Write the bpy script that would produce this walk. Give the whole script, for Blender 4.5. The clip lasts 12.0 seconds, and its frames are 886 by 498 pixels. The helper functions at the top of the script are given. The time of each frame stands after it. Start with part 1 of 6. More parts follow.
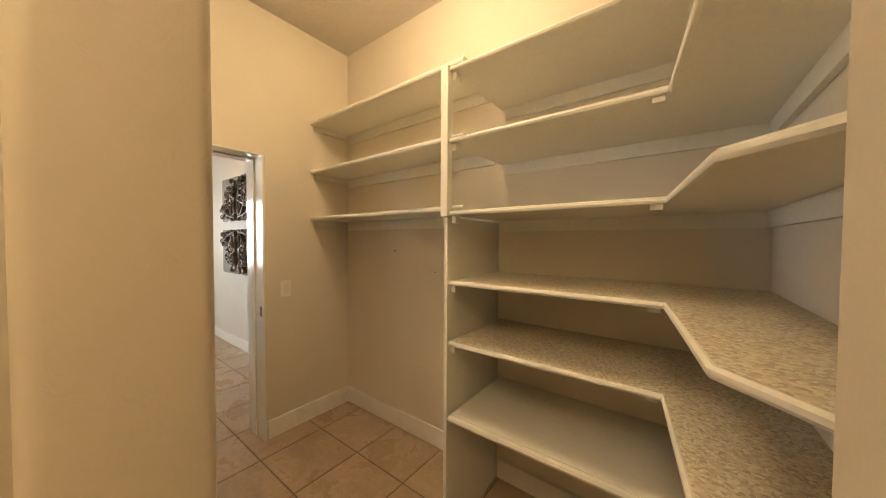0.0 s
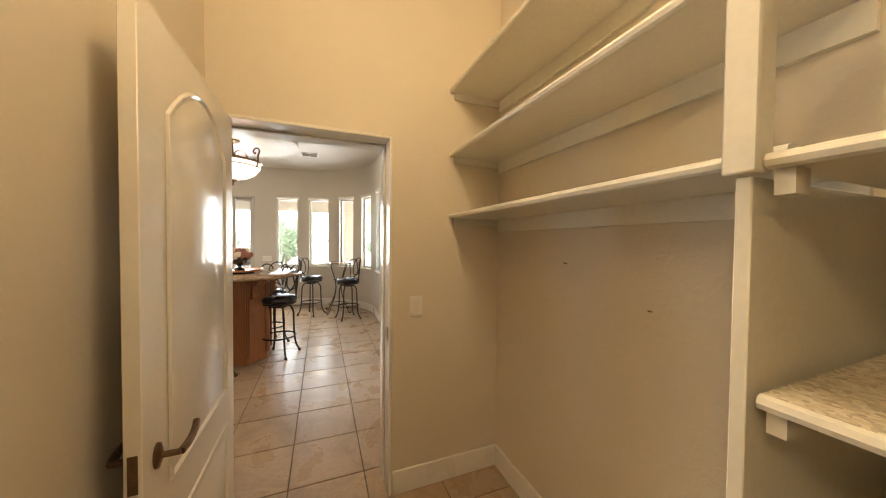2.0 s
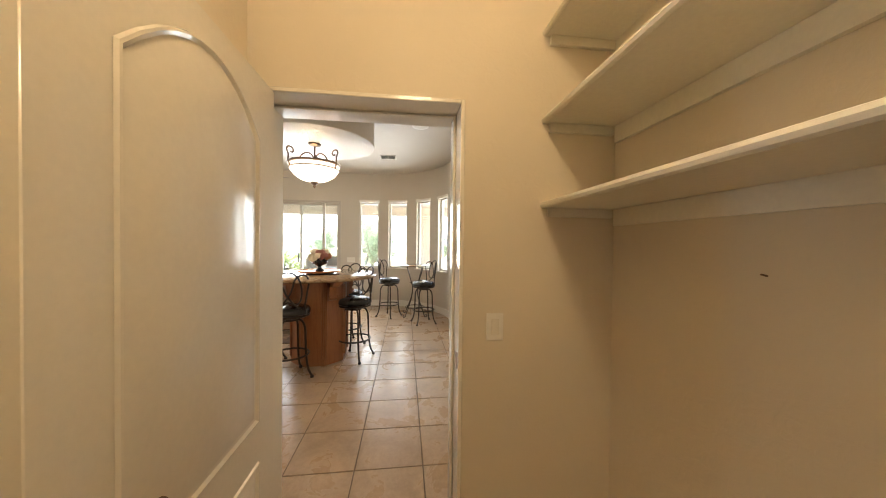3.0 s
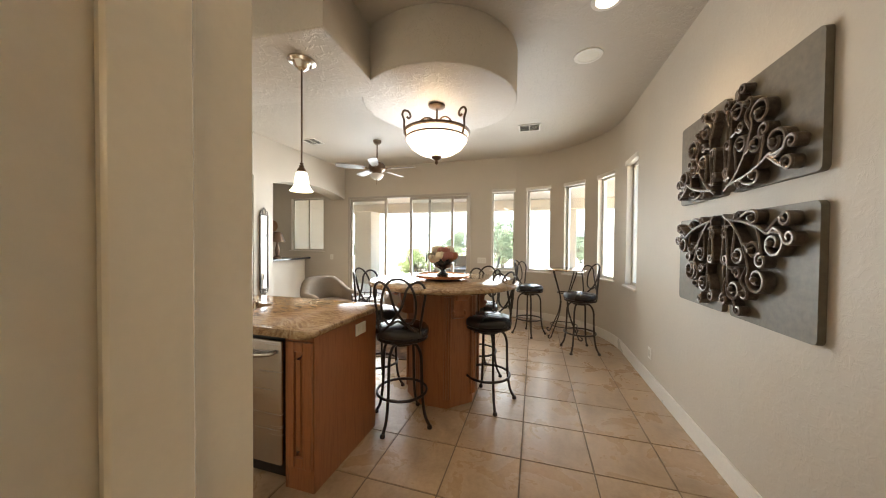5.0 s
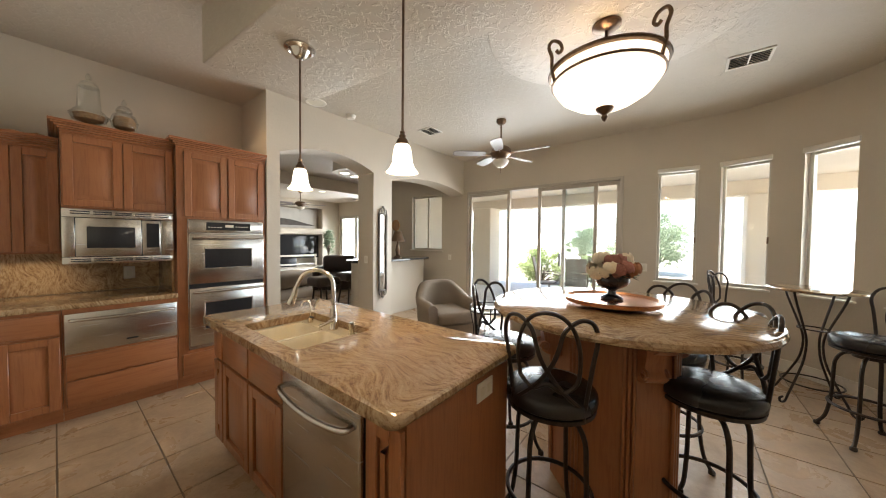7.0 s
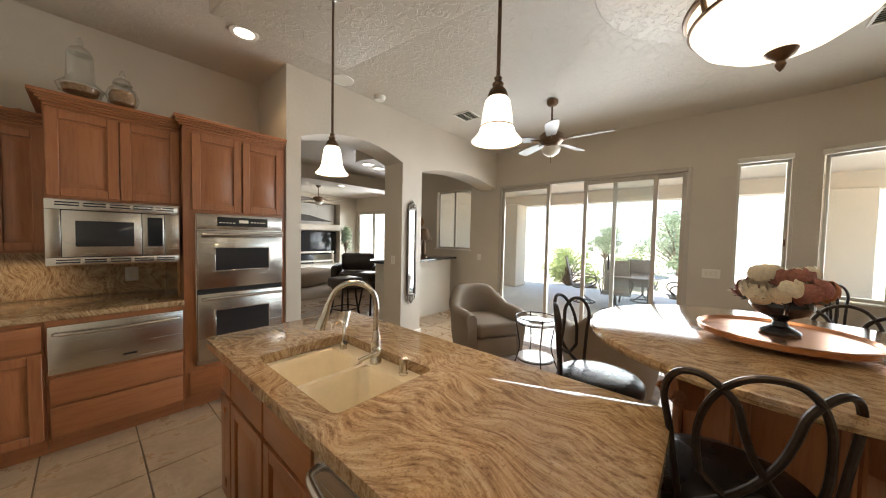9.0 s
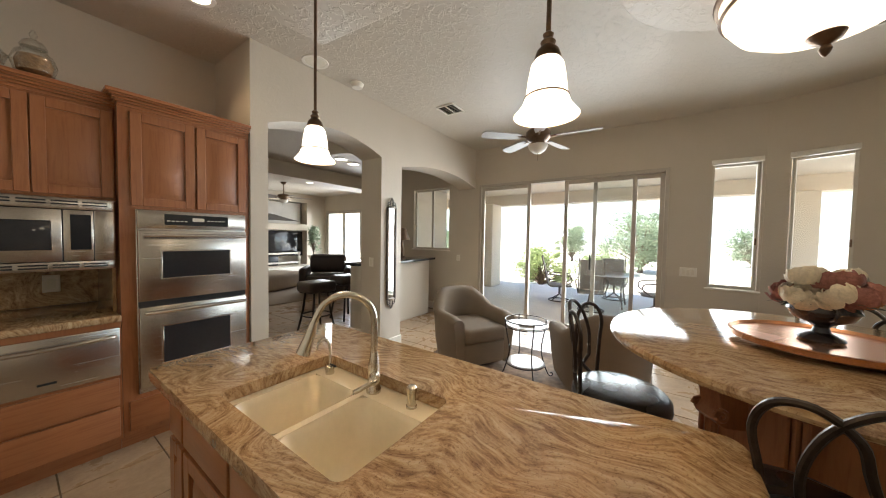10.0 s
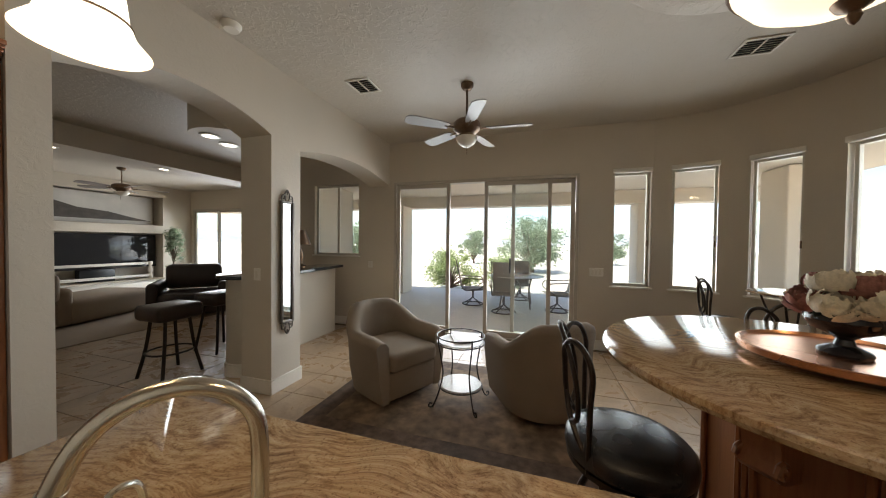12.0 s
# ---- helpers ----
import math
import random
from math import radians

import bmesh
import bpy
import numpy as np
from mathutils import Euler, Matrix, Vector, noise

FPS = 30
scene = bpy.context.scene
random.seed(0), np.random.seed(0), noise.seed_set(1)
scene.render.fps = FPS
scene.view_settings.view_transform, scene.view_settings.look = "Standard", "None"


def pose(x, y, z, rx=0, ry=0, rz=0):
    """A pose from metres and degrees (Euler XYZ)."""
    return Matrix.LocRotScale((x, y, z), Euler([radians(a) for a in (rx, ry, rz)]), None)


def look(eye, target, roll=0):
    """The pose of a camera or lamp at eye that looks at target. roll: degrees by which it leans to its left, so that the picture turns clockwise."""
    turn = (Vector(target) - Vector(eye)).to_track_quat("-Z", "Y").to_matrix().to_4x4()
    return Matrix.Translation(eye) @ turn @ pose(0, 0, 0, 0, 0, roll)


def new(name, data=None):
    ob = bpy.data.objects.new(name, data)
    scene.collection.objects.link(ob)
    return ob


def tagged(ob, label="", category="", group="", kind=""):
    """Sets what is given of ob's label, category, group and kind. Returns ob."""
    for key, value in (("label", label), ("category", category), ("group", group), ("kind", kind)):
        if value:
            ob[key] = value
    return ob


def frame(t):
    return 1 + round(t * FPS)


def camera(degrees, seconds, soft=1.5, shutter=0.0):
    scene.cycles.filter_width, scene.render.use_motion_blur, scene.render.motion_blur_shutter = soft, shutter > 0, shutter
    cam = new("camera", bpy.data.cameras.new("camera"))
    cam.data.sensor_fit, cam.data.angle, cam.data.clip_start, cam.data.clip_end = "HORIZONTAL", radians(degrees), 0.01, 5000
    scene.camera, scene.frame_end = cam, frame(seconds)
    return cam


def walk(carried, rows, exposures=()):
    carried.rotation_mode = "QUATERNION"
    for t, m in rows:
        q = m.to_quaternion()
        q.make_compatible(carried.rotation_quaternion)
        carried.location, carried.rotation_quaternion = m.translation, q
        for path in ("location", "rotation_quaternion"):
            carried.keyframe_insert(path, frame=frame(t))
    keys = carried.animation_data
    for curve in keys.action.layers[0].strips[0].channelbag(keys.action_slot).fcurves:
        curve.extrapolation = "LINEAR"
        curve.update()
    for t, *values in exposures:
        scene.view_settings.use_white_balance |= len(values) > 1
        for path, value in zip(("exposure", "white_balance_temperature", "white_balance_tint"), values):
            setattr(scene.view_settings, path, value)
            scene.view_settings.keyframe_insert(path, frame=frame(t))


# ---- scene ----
cam = camera(110.74, 12.0, soft=1.05)
PATH = [
    (0, -0.400, 0.000, 1.440, 88.47, -0.28, 37.19),
    (0.5, -0.499, 0.173, 1.447, 88.58, -0.31, 44.76),
    (1, -0.631, 0.336, 1.449, 88.77, -0.39, 52.65),
    (1.5, -0.802, 0.479, 1.450, 88.75, -0.64, 60.55),
    (2, -1.006, 0.594, 1.456, 88.68, -0.53, 68.34),
    (2.5, -1.215, 0.686, 1.438, 89.14, -0.68, 76.28),
    (3, -1.430, 0.719, 1.433, 89.19, -0.62, 82.97),
    (5, -2.674, 0.479, 1.388, 88.98, -0.48, 106.65),
    (5.5, -2.954, 0.337, 1.392, 88.84, -0.52, 112.06),
    (6, -3.152, 0.239, 1.402, 88.71, -0.50, 118.47),
    (6.5, -3.301, 0.125, 1.414, 88.48, -0.49, 124.22),
    (7, -3.409, -0.015, 1.425, 88.35, -0.58, 128.28),
    (9, -3.611, -0.577, 1.448, 87.74, -1.18, 130.69),
    (9.5, -3.641, -0.713, 1.448, 87.70, -1.05, 128.28),
    (10, -3.685, -0.848, 1.448, 87.82, -1.01, 125.04),
    (10.5, -3.741, -0.982, 1.449, 88.08, -1.00, 120.60),
    (11, -3.820, -1.103, 1.450, 88.33, -0.92, 115.83),
    (11.5, -3.930, -1.265, 1.446, 88.75, -0.75, 110.75),
    (12, -4.095, -1.290, 1.436, 88.85, -0.65, 107.10),
]
walk(cam, [(t, pose(x, y, z, rx, ry, rz)) for t, x, y, z, rx, ry, rz in PATH],
     exposures=((0, 2.88), (3, 2.95), (5, 2.6), (6.5, 2.36), (9, 2.15), (10.5, 1.95), (11.5, 1.58), (12, 1.3)))

# ---- world, sun, lamps ----
world = bpy.data.worlds.new("sky")
scene.world = world
world.use_nodes = True
wn = world.node_tree
sky = wn.nodes.new("ShaderNodeTexSky")
sky.sky_type = "NISHITA"
sky.sun_disc = False
sky.sun_elevation, sky.sun_rotation = radians(66.5), radians(125.5)
wn.nodes["Background"].inputs[1].default_value = 0.15
wn.links.new(sky.outputs[0], wn.nodes["Background"].inputs[0])
sun = new("sun", bpy.data.lights.new("sun", "SUN"))
sun.data.energy, sun.data.angle, sun.data.color = 5.0, radians(0.5), (1.0, 0.95, 0.86)
sun.matrix_world = look((0, 0, 10), (-0.35, 0.25, 9))


def area(name, m, sx, sy, watts, colour=(1, 1, 1)):
    ob = new(name, bpy.data.lights.new(name, "AREA"))
    ob.data.shape, ob.data.size, ob.data.size_y = "RECTANGLE", sx, sy
    ob.data.energy, ob.data.color, ob.data.spread = watts, colour, radians(135)
    ob.matrix_world = m
    return ob


def bulb(name, x, y, z, watts, radius, colour):
    ob = new(name, bpy.data.lights.new(name, "POINT"))
    ob.data.energy, ob.data.shadow_soft_size, ob.data.color = watts, radius, colour
    ob.location = (x, y, z)
    return ob


def spot(name, x, y, z, watts, colour, cone=120):
    ob = new(name, bpy.data.lights.new(name, "SPOT"))
    ob.data.energy, ob.data.spot_size, ob.data.spot_blend = watts, radians(cone), 0.6
    ob.data.shadow_soft_size, ob.data.color = 0.05, colour
    ob.location = (x, y, z)
    return ob


DAY = (0.91, 0.955, 1.0)
WARM = (1.0, 0.72, 0.42)
# sky light entering by the sliding doors and the narrow windows
area("slider_daylight", look((-8.84, -2.14, 1.24), (-7.6, -2.14, 1.05)), 2.7, 2.25, 29, DAY)
area("bay_daylight", look((-8.84, -0.09, 1.645), (-7.6, -0.09, 1.645)), 0.40, 1.45, 1.7, DAY)
for a0, a1 in ((11, 26.5), (36.5, 51.5), (61, 73)):
    a = radians((a0 + a1) / 2)
    ex, ey = -7.1 - 1.70 * math.cos(a), 0.1 + 1.70 * math.sin(a)
    area("bay_daylight", look((ex, ey, 1.645), (-7.1, 0.1, 1.645)), 0.37, 1.45, 1.6, DAY)
area("living_daylight", look((-11.33, -10.65, 1.25), (-8.0, -10.3, 0.9)), 3.0, 2.2, 40, DAY)
# lamps
bulb("chandelier_bulb", -5.35, -0.39, 2.40, 5.0, 0.09, WARM)
bulb("pendant_bulb", -4.44, -1.08, 1.79, 1.1, 0.03, WARM)
bulb("pendant_bulb", -4.40, -1.98, 1.79, 1.1, 0.03, WARM)
spot("can_bulb", -4.46, -3.55, 3.02, 2.6, WARM)
spot("can_bulb", -5.0, 0.93, 3.02, 4.2, WARM)
area("cabinet_strip", look((-3.30, -4.17, 1.262), (-3.30, -4.22, 0.9)), 0.40, 0.04, 0.13, (1.0, 0.80, 0.56))
bulb("pantry_bulb", -1.35, 0.80, 2.78, 4.7, 0.17, (1.0, 0.76, 0.46))
# unseen fill added behind the start, brightens the entry wall and shelves
bulb("hall_fill", -0.35, -0.80, 2.72, 6.3, 0.17, (1.0, 0.78, 0.48))

# ---- materials ----
def nodes_of(name):
    m = bpy.data.materials.new(name)
    m.use_nodes = True
    t = m.node_tree
    return m, t, t.nodes, t.links, t.nodes["Principled BSDF"]


def coords(n, l, scale=(1, 1, 1), rot=(0, 0, 0)):
    c, p = n.new("ShaderNodeTexCoord"), n.new("ShaderNodeMapping")
    p.inputs["Scale"].default_value, p.inputs["Rotation"].default_value = scale, [radians(a) for a in rot]
    l.new(c.outputs["Object"], p.inputs[0])
    return p.outputs[0]


def noise_tex(n, l, vec, scale, detail=4, rough=0.55, distort=0.0):
    t = n.new("ShaderNodeTexNoise")
    t.inputs["Scale"].default_value, t.inputs["Detail"].default_value = scale, detail
    t.inputs["Roughness"].default_value, t.inputs["Distortion"].default_value = rough, distort
    l.new(vec, t.inputs["Vector"])
    return t.outputs["Fac"]


def ramp(n, l, fac, stops):
    r = n.new("ShaderNodeValToRGB")
    e = r.color_ramp.elements
    while len(e) < len(stops):
        e.new(0.5)
    for k, (p, c) in enumerate(stops):
        e[k].position, e[k].color = p, (*c, 1)
    l.new(fac, r.inputs[0])
    return r.outputs[0]


def mixed(n, l, fac, a, b, blend="MIX"):
    m = n.new("ShaderNodeMix")
    m.data_type, m.blend_type = "RGBA", blend
    for sock, v in ((m.inputs[0], fac), (m.inputs[6], a), (m.inputs[7], b)):
        if isinstance(v, (int, float)):
            sock.default_value = v
        elif isinstance(v, tuple):
            sock.default_value = (*v, 1)
        else:
            l.new(v, sock)
    return m.outputs[2]


def bumped(n, l, b, height, strength, distance):
    k = n.new("ShaderNodeBump")
    k.inputs["Strength"].default_value, k.inputs["Distance"].default_value = strength, distance
    l.new(height, k.inputs["Height"])
    l.new(k.outputs[0], b.inputs["Normal"])


def shade(c, f):
    return tuple(min(1, v * f) for v in c)


def plain(name, colour, rough=0.5, metal=0.0, vary=0.08, grain=60, bump=0.05, stretch=(1, 1, 1), coat=0.0, blotch=2.0):
    """A surface with fine grain, broad blotches and a slight relief."""
    m, t, n, l, b = nodes_of(name)
    v = coords(n, l, stretch)
    fine, broad = noise_tex(n, l, v, grain), noise_tex(n, l, v, blotch, 3)
    c1 = ramp(n, l, fine, ((0.3, shade(colour, 1 - vary)), (0.7, shade(colour, 1 + vary))))
    c2 = ramp(n, l, broad, ((0.3, (1 - vary, 1 - vary, 1 - vary)), (0.7, (1, 1, 1))))
    l.new(mixed(n, l, 1.0, c1, c2, "MULTIPLY"), b.inputs["Base Color"])
    r = ramp(n, l, broad, ((0.3, (rough * 0.85,) * 3), (0.7, (min(1, rough * 1.15),) * 3)))
    l.new(r, b.inputs["Roughness"])
    b.inputs["Metallic"].default_value, b.inputs["Coat Weight"].default_value = metal, coat
    b.inputs["Coat Roughness"].default_value = 0.08
    if bump:
        bumped(n, l, b, fine, bump, 0.01)
    return m


def plaster(name, colour, rough, size, depth, lo=0.45, hi=0.6, relief=0.14):
    """Painted drywall with a knocked-down texture."""
    m, t, n, l, b = nodes_of(name)
    v = coords(n, l)
    broad = noise_tex(n, l, v, 0.9, 3)
    l.new(ramp(n, l, broad, ((0.3, shade(colour, 0.95)), (0.7, shade(colour, 1.03)))), b.inputs["Base Color"])
    b.inputs["Roughness"].default_value = rough
    spots = noise_tex(n, l, v, size, 5, 0.6, 0.8)
    k = n.new("ShaderNodeMapRange")
    k.inputs["From Min"].default_value, k.inputs["From Max"].default_value = lo, hi
    l.new(spots, k.inputs[0])
    bumped(n, l, b, k.outputs[0], relief, depth)
    return m


def wood(name, dark, light, axis, rough=0.32):
    m, t, n, l, b = nodes_of(name)
    s = [9, 9, 9]
    s["xyz".index(axis)] = 0.7
    v = coords(n, l, s)
    g = noise_tex(n, l, v, 6, 6, 0.6, 0.6)
    c1 = ramp(n, l, g, ((0.25, dark), (0.55, light), (0.8, shade(light, 0.85))))
    o = n.new("ShaderNodeObjectInfo")
    tone = ramp(n, l, o.outputs["Random"], ((0, (0.93, 0.93, 0.93)), (1, (1, 1, 1))))
    l.new(mixed(n, l, 1.0, c1, tone, "MULTIPLY"), b.inputs["Base Color"])
    b.inputs["Roughness"].default_value = rough
    b.inputs["Coat Weight"].default_value, b.inputs["Coat Roughness"].default_value = 0.25, 0.2
    bumped(n, l, b, g, 0.06, 0.004)
    return m


def granite(name):
    """Polished stone with flowing tan, cream and brown veins."""
    m, t, n, l, b = nodes_of(name)
    v = coords(n, l)
    warp = n.new("ShaderNodeTexNoise")
    warp.inputs["Scale"].default_value, warp.inputs["Detail"].default_value = 1.7, 2.0
    l.new(v, warp.inputs["Vector"])
    off = n.new("ShaderNodeVectorMath")
    off.operation = "MULTIPLY_ADD"
    off.inputs[1].default_value = (0.85, 0.65, 0.2)
    l.new(warp.outputs["Color"], off.inputs[0])
    l.new(v, off.inputs[2])
    mp = n.new("ShaderNodeMapping")
    mp.inputs["Scale"].default_value, mp.inputs["Rotation"].default_value = (15.0, 3.6, 5.0), (0, 0, radians(8))
    l.new(off.outputs[0], mp.inputs[0])
    veins = noise_tex(n, l, mp.outputs[0], 3.6, 12, 0.72)
    bands = ramp(n, l, veins, ((0.28, (0.12, 0.065, 0.035)), (0.39, (0.26, 0.155, 0.08)), (0.48, (0.41, 0.27, 0.145)), (0.57, (0.52, 0.375, 0.22)), (0.72, (0.64, 0.51, 0.34))))
    speck = noise_tex(n, l, v, 120, 3, 0.7)
    dots = ramp(n, l, speck, ((0.33, (0.45, 0.36, 0.30)), (0.46, (1, 1, 1))))
    cloud = noise_tex(n, l, v, 1.3, 3)
    tone = ramp(n, l, cloud, ((0.35, (0.80, 0.76, 0.72)), (0.65, (1.0, 1.0, 1.0))))
    x = mixed(n, l, 0.7, bands, dots, "MULTIPLY")
    l.new(mixed(n, l, 1.0, x, tone, "MULTIPLY"), b.inputs["Base Color"])
    b.inputs["Roughness"].default_value = 0.13
    b.inputs["Coat Weight"].default_value, b.inputs["Coat Roughness"].default_value = 0.2, 0.06
    return m


def tile_stone(name, base):
    m, t, n, l, b = nodes_of(name)
    c = n.new("ShaderNodeNewGeometry")
    o = n.new("ShaderNodeObjectInfo")
    big, small = noise_tex(n, l, c.outputs["Position"], 3.2, 5, 0.65, 0.7), noise_tex(n, l, c.outputs["Position"], 34, 4, 0.7)
    c1 = ramp(n, l, big, ((0.3, shade(base, 0.78)), (0.5, base), (0.72, shade(base, 1.16))))
    c2 = ramp(n, l, small, ((0.3, (0.88, 0.86, 0.84)), (0.6, (1, 1, 1))))
    c3 = ramp(n, l, o.outputs["Random"], ((0, (0.90, 0.89, 0.88)), (1, (1, 1, 1))))
    x = mixed(n, l, 1.0, mixed(n, l, 1.0, c1, c2, "MULTIPLY"), c3, "MULTIPLY")
    l.new(x, b.inputs["Base Color"])
    l.new(ramp(n, l, big, ((0.3, (0.34,) * 3), (0.7, (0.24,) * 3))), b.inputs["Roughness"])
    bumped(n, l, b, big, 0.08, 0.01)
    return m


def math_node(n, op):
    nd = n.new("ShaderNodeMath")
    nd.operation = op
    return nd


def window_glass(name, power=5.0, gain=0.85):
    m, t, n, l, b = nodes_of(name)
    n.remove(b)
    tr, gl, mx, fr = (n.new(k) for k in ("ShaderNodeBsdfTransparent", "ShaderNodeBsdfGlossy", "ShaderNodeMixShader", "ShaderNodeLayerWeight"))
    pw, ml, ad = (math_node(n, k) for k in ("POWER", "MULTIPLY", "ADD"))
    gl.inputs["Roughness"].default_value = 0.0
    tr.inputs[0].default_value = (0.94, 0.96, 0.95, 1)
    fr.inputs[0].default_value = 0.5
    for nd, val in ((pw, power), (ml, gain), (ad, 0.04)):
        nd.inputs[1].default_value = val
    l.new(fr.outputs["Facing"], pw.inputs[0])
    l.new(pw.outputs[0], ml.inputs[0])
    l.new(ml.outputs[0], ad.inputs[0])
    l.new(ad.outputs[0], mx.inputs[0])
    l.new(tr.outputs[0], mx.inputs[1])
    l.new(gl.outputs[0], mx.inputs[2])
    l.new(mx.outputs[0], n["Material Output"].inputs[0])
    return m


def glowing(name, colour, strength):
    m, t, n, l, b = nodes_of(name)
    b.inputs["Base Color"].default_value = (*colour, 1)
    b.inputs["Emission Color"].default_value = (*colour, 1)
    b.inputs["Emission Strength"].default_value = strength
    b.inputs["Roughness"].default_value = 0.35
    return m


WALL = plaster("wall_paint", (0.60, 0.535, 0.44), 0.55, 26, 0.004)
PANTRY = plaster("pantry_paint", (0.68, 0.60, 0.47), 0.6, 26, 0.003)
CEIL = plaster("ceiling_texture", (0.57, 0.51, 0.425), 0.45, 19, 0.010, 0.5, 0.57, 0.4)
TRIMW = plain("trim_white", (0.80, 0.76, 0.68), 0.3, vary=0.03, bump=0.02)
DOORW = plain("door_enamel", (0.80, 0.75, 0.65), 0.16, vary=0.02, bump=0.01, coat=0.3)
SHELFW = plain("shelf_paint", (0.76, 0.72, 0.61), 0.4, vary=0.03, bump=0.03)
CHERRY = wood("cherry_wood", (0.26, 0.092, 0.036), (0.37, 0.145, 0.058), "z")
CHERRY_H = wood("cherry_wood_rail", (0.26, 0.092, 0.036), (0.37, 0.145, 0.058), "x")
STONE = granite("granite")
TILE = tile_stone("floor_tile", (0.47, 0.34, 0.22))
GROUT = plain("grout", (0.20, 0.145, 0.095), 0.85, vary=0.1, grain=200, bump=0.2)
STEEL = plain("brushed_steel", (0.62, 0.60, 0.57), 0.24, 1.0, 0.05, 30, 0.02, (1, 1, 60))
STEEL_D = plain("dark_glass", (0.03, 0.03, 0.032), 0.06, 0.0, 0.05, bump=0)
BLACKP = plain("black_plastic", (0.015, 0.015, 0.016), 0.35, bump=0.02)
NICKEL = plain("brushed_nickel", (0.66, 0.62, 0.55), 0.22, 1.0, 0.04, 90, 0.01)
BRONZE = plain("oil_rubbed_bronze", (0.20, 0.13, 0.085), 0.36, 0.9, 0.2, 40, 0.05)
IRON = plain("dark_iron", (0.055, 0.042, 0.034), 0.38, 0.75, 0.2, 70, 0.06)
LEATHER = plain("black_leather", (0.022, 0.020, 0.019), 0.30, 0.0, 0.15, 140, 0.12)
FABRIC = plain("taupe_fabric", (0.31, 0.245, 0.18), 0.9, 0.0, 0.22, 260, 0.35)
GLASSP = window_glass("pane_glass")
SILL = plain("vinyl_frame", (0.66, 0.62, 0.54), 0.4, vary=0.03, bump=0.01)
FRAMEM = plain("slider_aluminium", (0.50, 0.45, 0.38), 0.4, 0.2, 0.04, bump=0.01)
SINKM = plain("biscuit_composite", (0.80, 0.71, 0.54), 0.22, vary=0.02, bump=0.01, coat=0.3)
LAMPGLASS = glowing("lit_alabaster", (1.0, 0.84, 0.60), 0.42)
SHADEGLASS = glowing("lit_white_glass", (1.0, 0.89, 0.72), 0.85)
CANGLOW = glowing("lit_can", (1.0, 0.88, 0.70), 2.0)


def speckle(name):
    """Sand-coloured granite laminate with small light and dark chips."""
    m, t, n, l, b = nodes_of(name)
    v = coords(n, l)
    k = n.new("ShaderNodeTexVoronoi")
    k.inputs["Scale"].default_value = 150
    l.new(v, k.inputs["Vector"])
    sep = n.new("ShaderNodeSeparateColor")
    l.new(k.outputs["Color"], sep.inputs[0])
    l.new(ramp(n, l, sep.outputs[0], ((0.0, (0.42, 0.34, 0.23)), (0.3, (0.56, 0.48, 0.35)), (0.65, (0.66, 0.58, 0.44)), (1.0, (0.76, 0.70, 0.56)))), b.inputs["Base Color"])
    b.inputs["Roughness"].default_value = 0.4
    return m


SPECK = speckle("speckled_laminate")


# ---- mesh tools ----
def bx(bm, x0, x1, y0, y1, z0, z1, bevel=0.0, seg=2):
    vs = [bm.verts.new((x, y, z)) for x in (x0, x1) for y in (y0, y1) for z in (z0, z1)]
    fs = [bm.faces.new([vs[i] for i in q]) for q in ((0, 1, 3, 2), (4, 6, 7, 5), (0, 4, 5, 1), (2, 3, 7, 6), (0, 2, 6, 4), (1, 5, 7, 3))]
    bmesh.ops.recalc_face_normals(bm, faces=fs)
    if bevel:
        es = list({e for f in fs for e in f.edges})
        bmesh.ops.bevel(bm, geom=es, offset=bevel, segments=seg, affect="EDGES", profile=0.5)
    return bm


def prism(bm, poly, z0, z1, place=None, bevel=0.0):
    """A flat polygon pulled up from z0 to z1; place maps (u, v, w) to the world."""
    f = place or (lambda u, v, w: (u, v, w))
    lo, hi = [bm.verts.new(f(u, v, z0)) for u, v in poly], [bm.verts.new(f(u, v, z1)) for u, v in poly]
    n = len(poly)
    caps = [bm.faces.new(lo[::-1]), bm.faces.new(hi)]
    fs = caps + [bm.faces.new((lo[i], lo[(i + 1) % n], hi[(i + 1) % n], hi[i])) for i in range(n)]
    bmesh.ops.recalc_face_normals(bm, faces=fs)
    if bevel:
        es = list({e for c in caps for e in c.edges})
        bmesh.ops.bevel(bm, geom=es, offset=bevel, segments=3, affect="EDGES", profile=0.5)
    return bm


def lathe(bm, profile, cx=0, cy=0, cz=0, seg=32, sx=1.0, sy=1.0):
    rings = []
    for r, z in profile:
        rings.append([bm.verts.new((cx + sx * max(r, 1e-4) * math.cos(2 * math.pi * k / seg), cy + sy * max(r, 1e-4) * math.sin(2 * math.pi * k / seg), cz + z)) for k in range(seg)])
    for a, b in zip(rings, rings[1:]):
        for k in range(seg):
            bm.faces.new((a[k], a[(k + 1) % seg], b[(k + 1) % seg], b[k]))
    for ring, flip in ((rings[0], True), (rings[-1], False)):
        bm.faces.new(ring[::-1] if flip else ring)
    bmesh.ops.recalc_face_normals(bm, faces=bm.faces)
    return bm


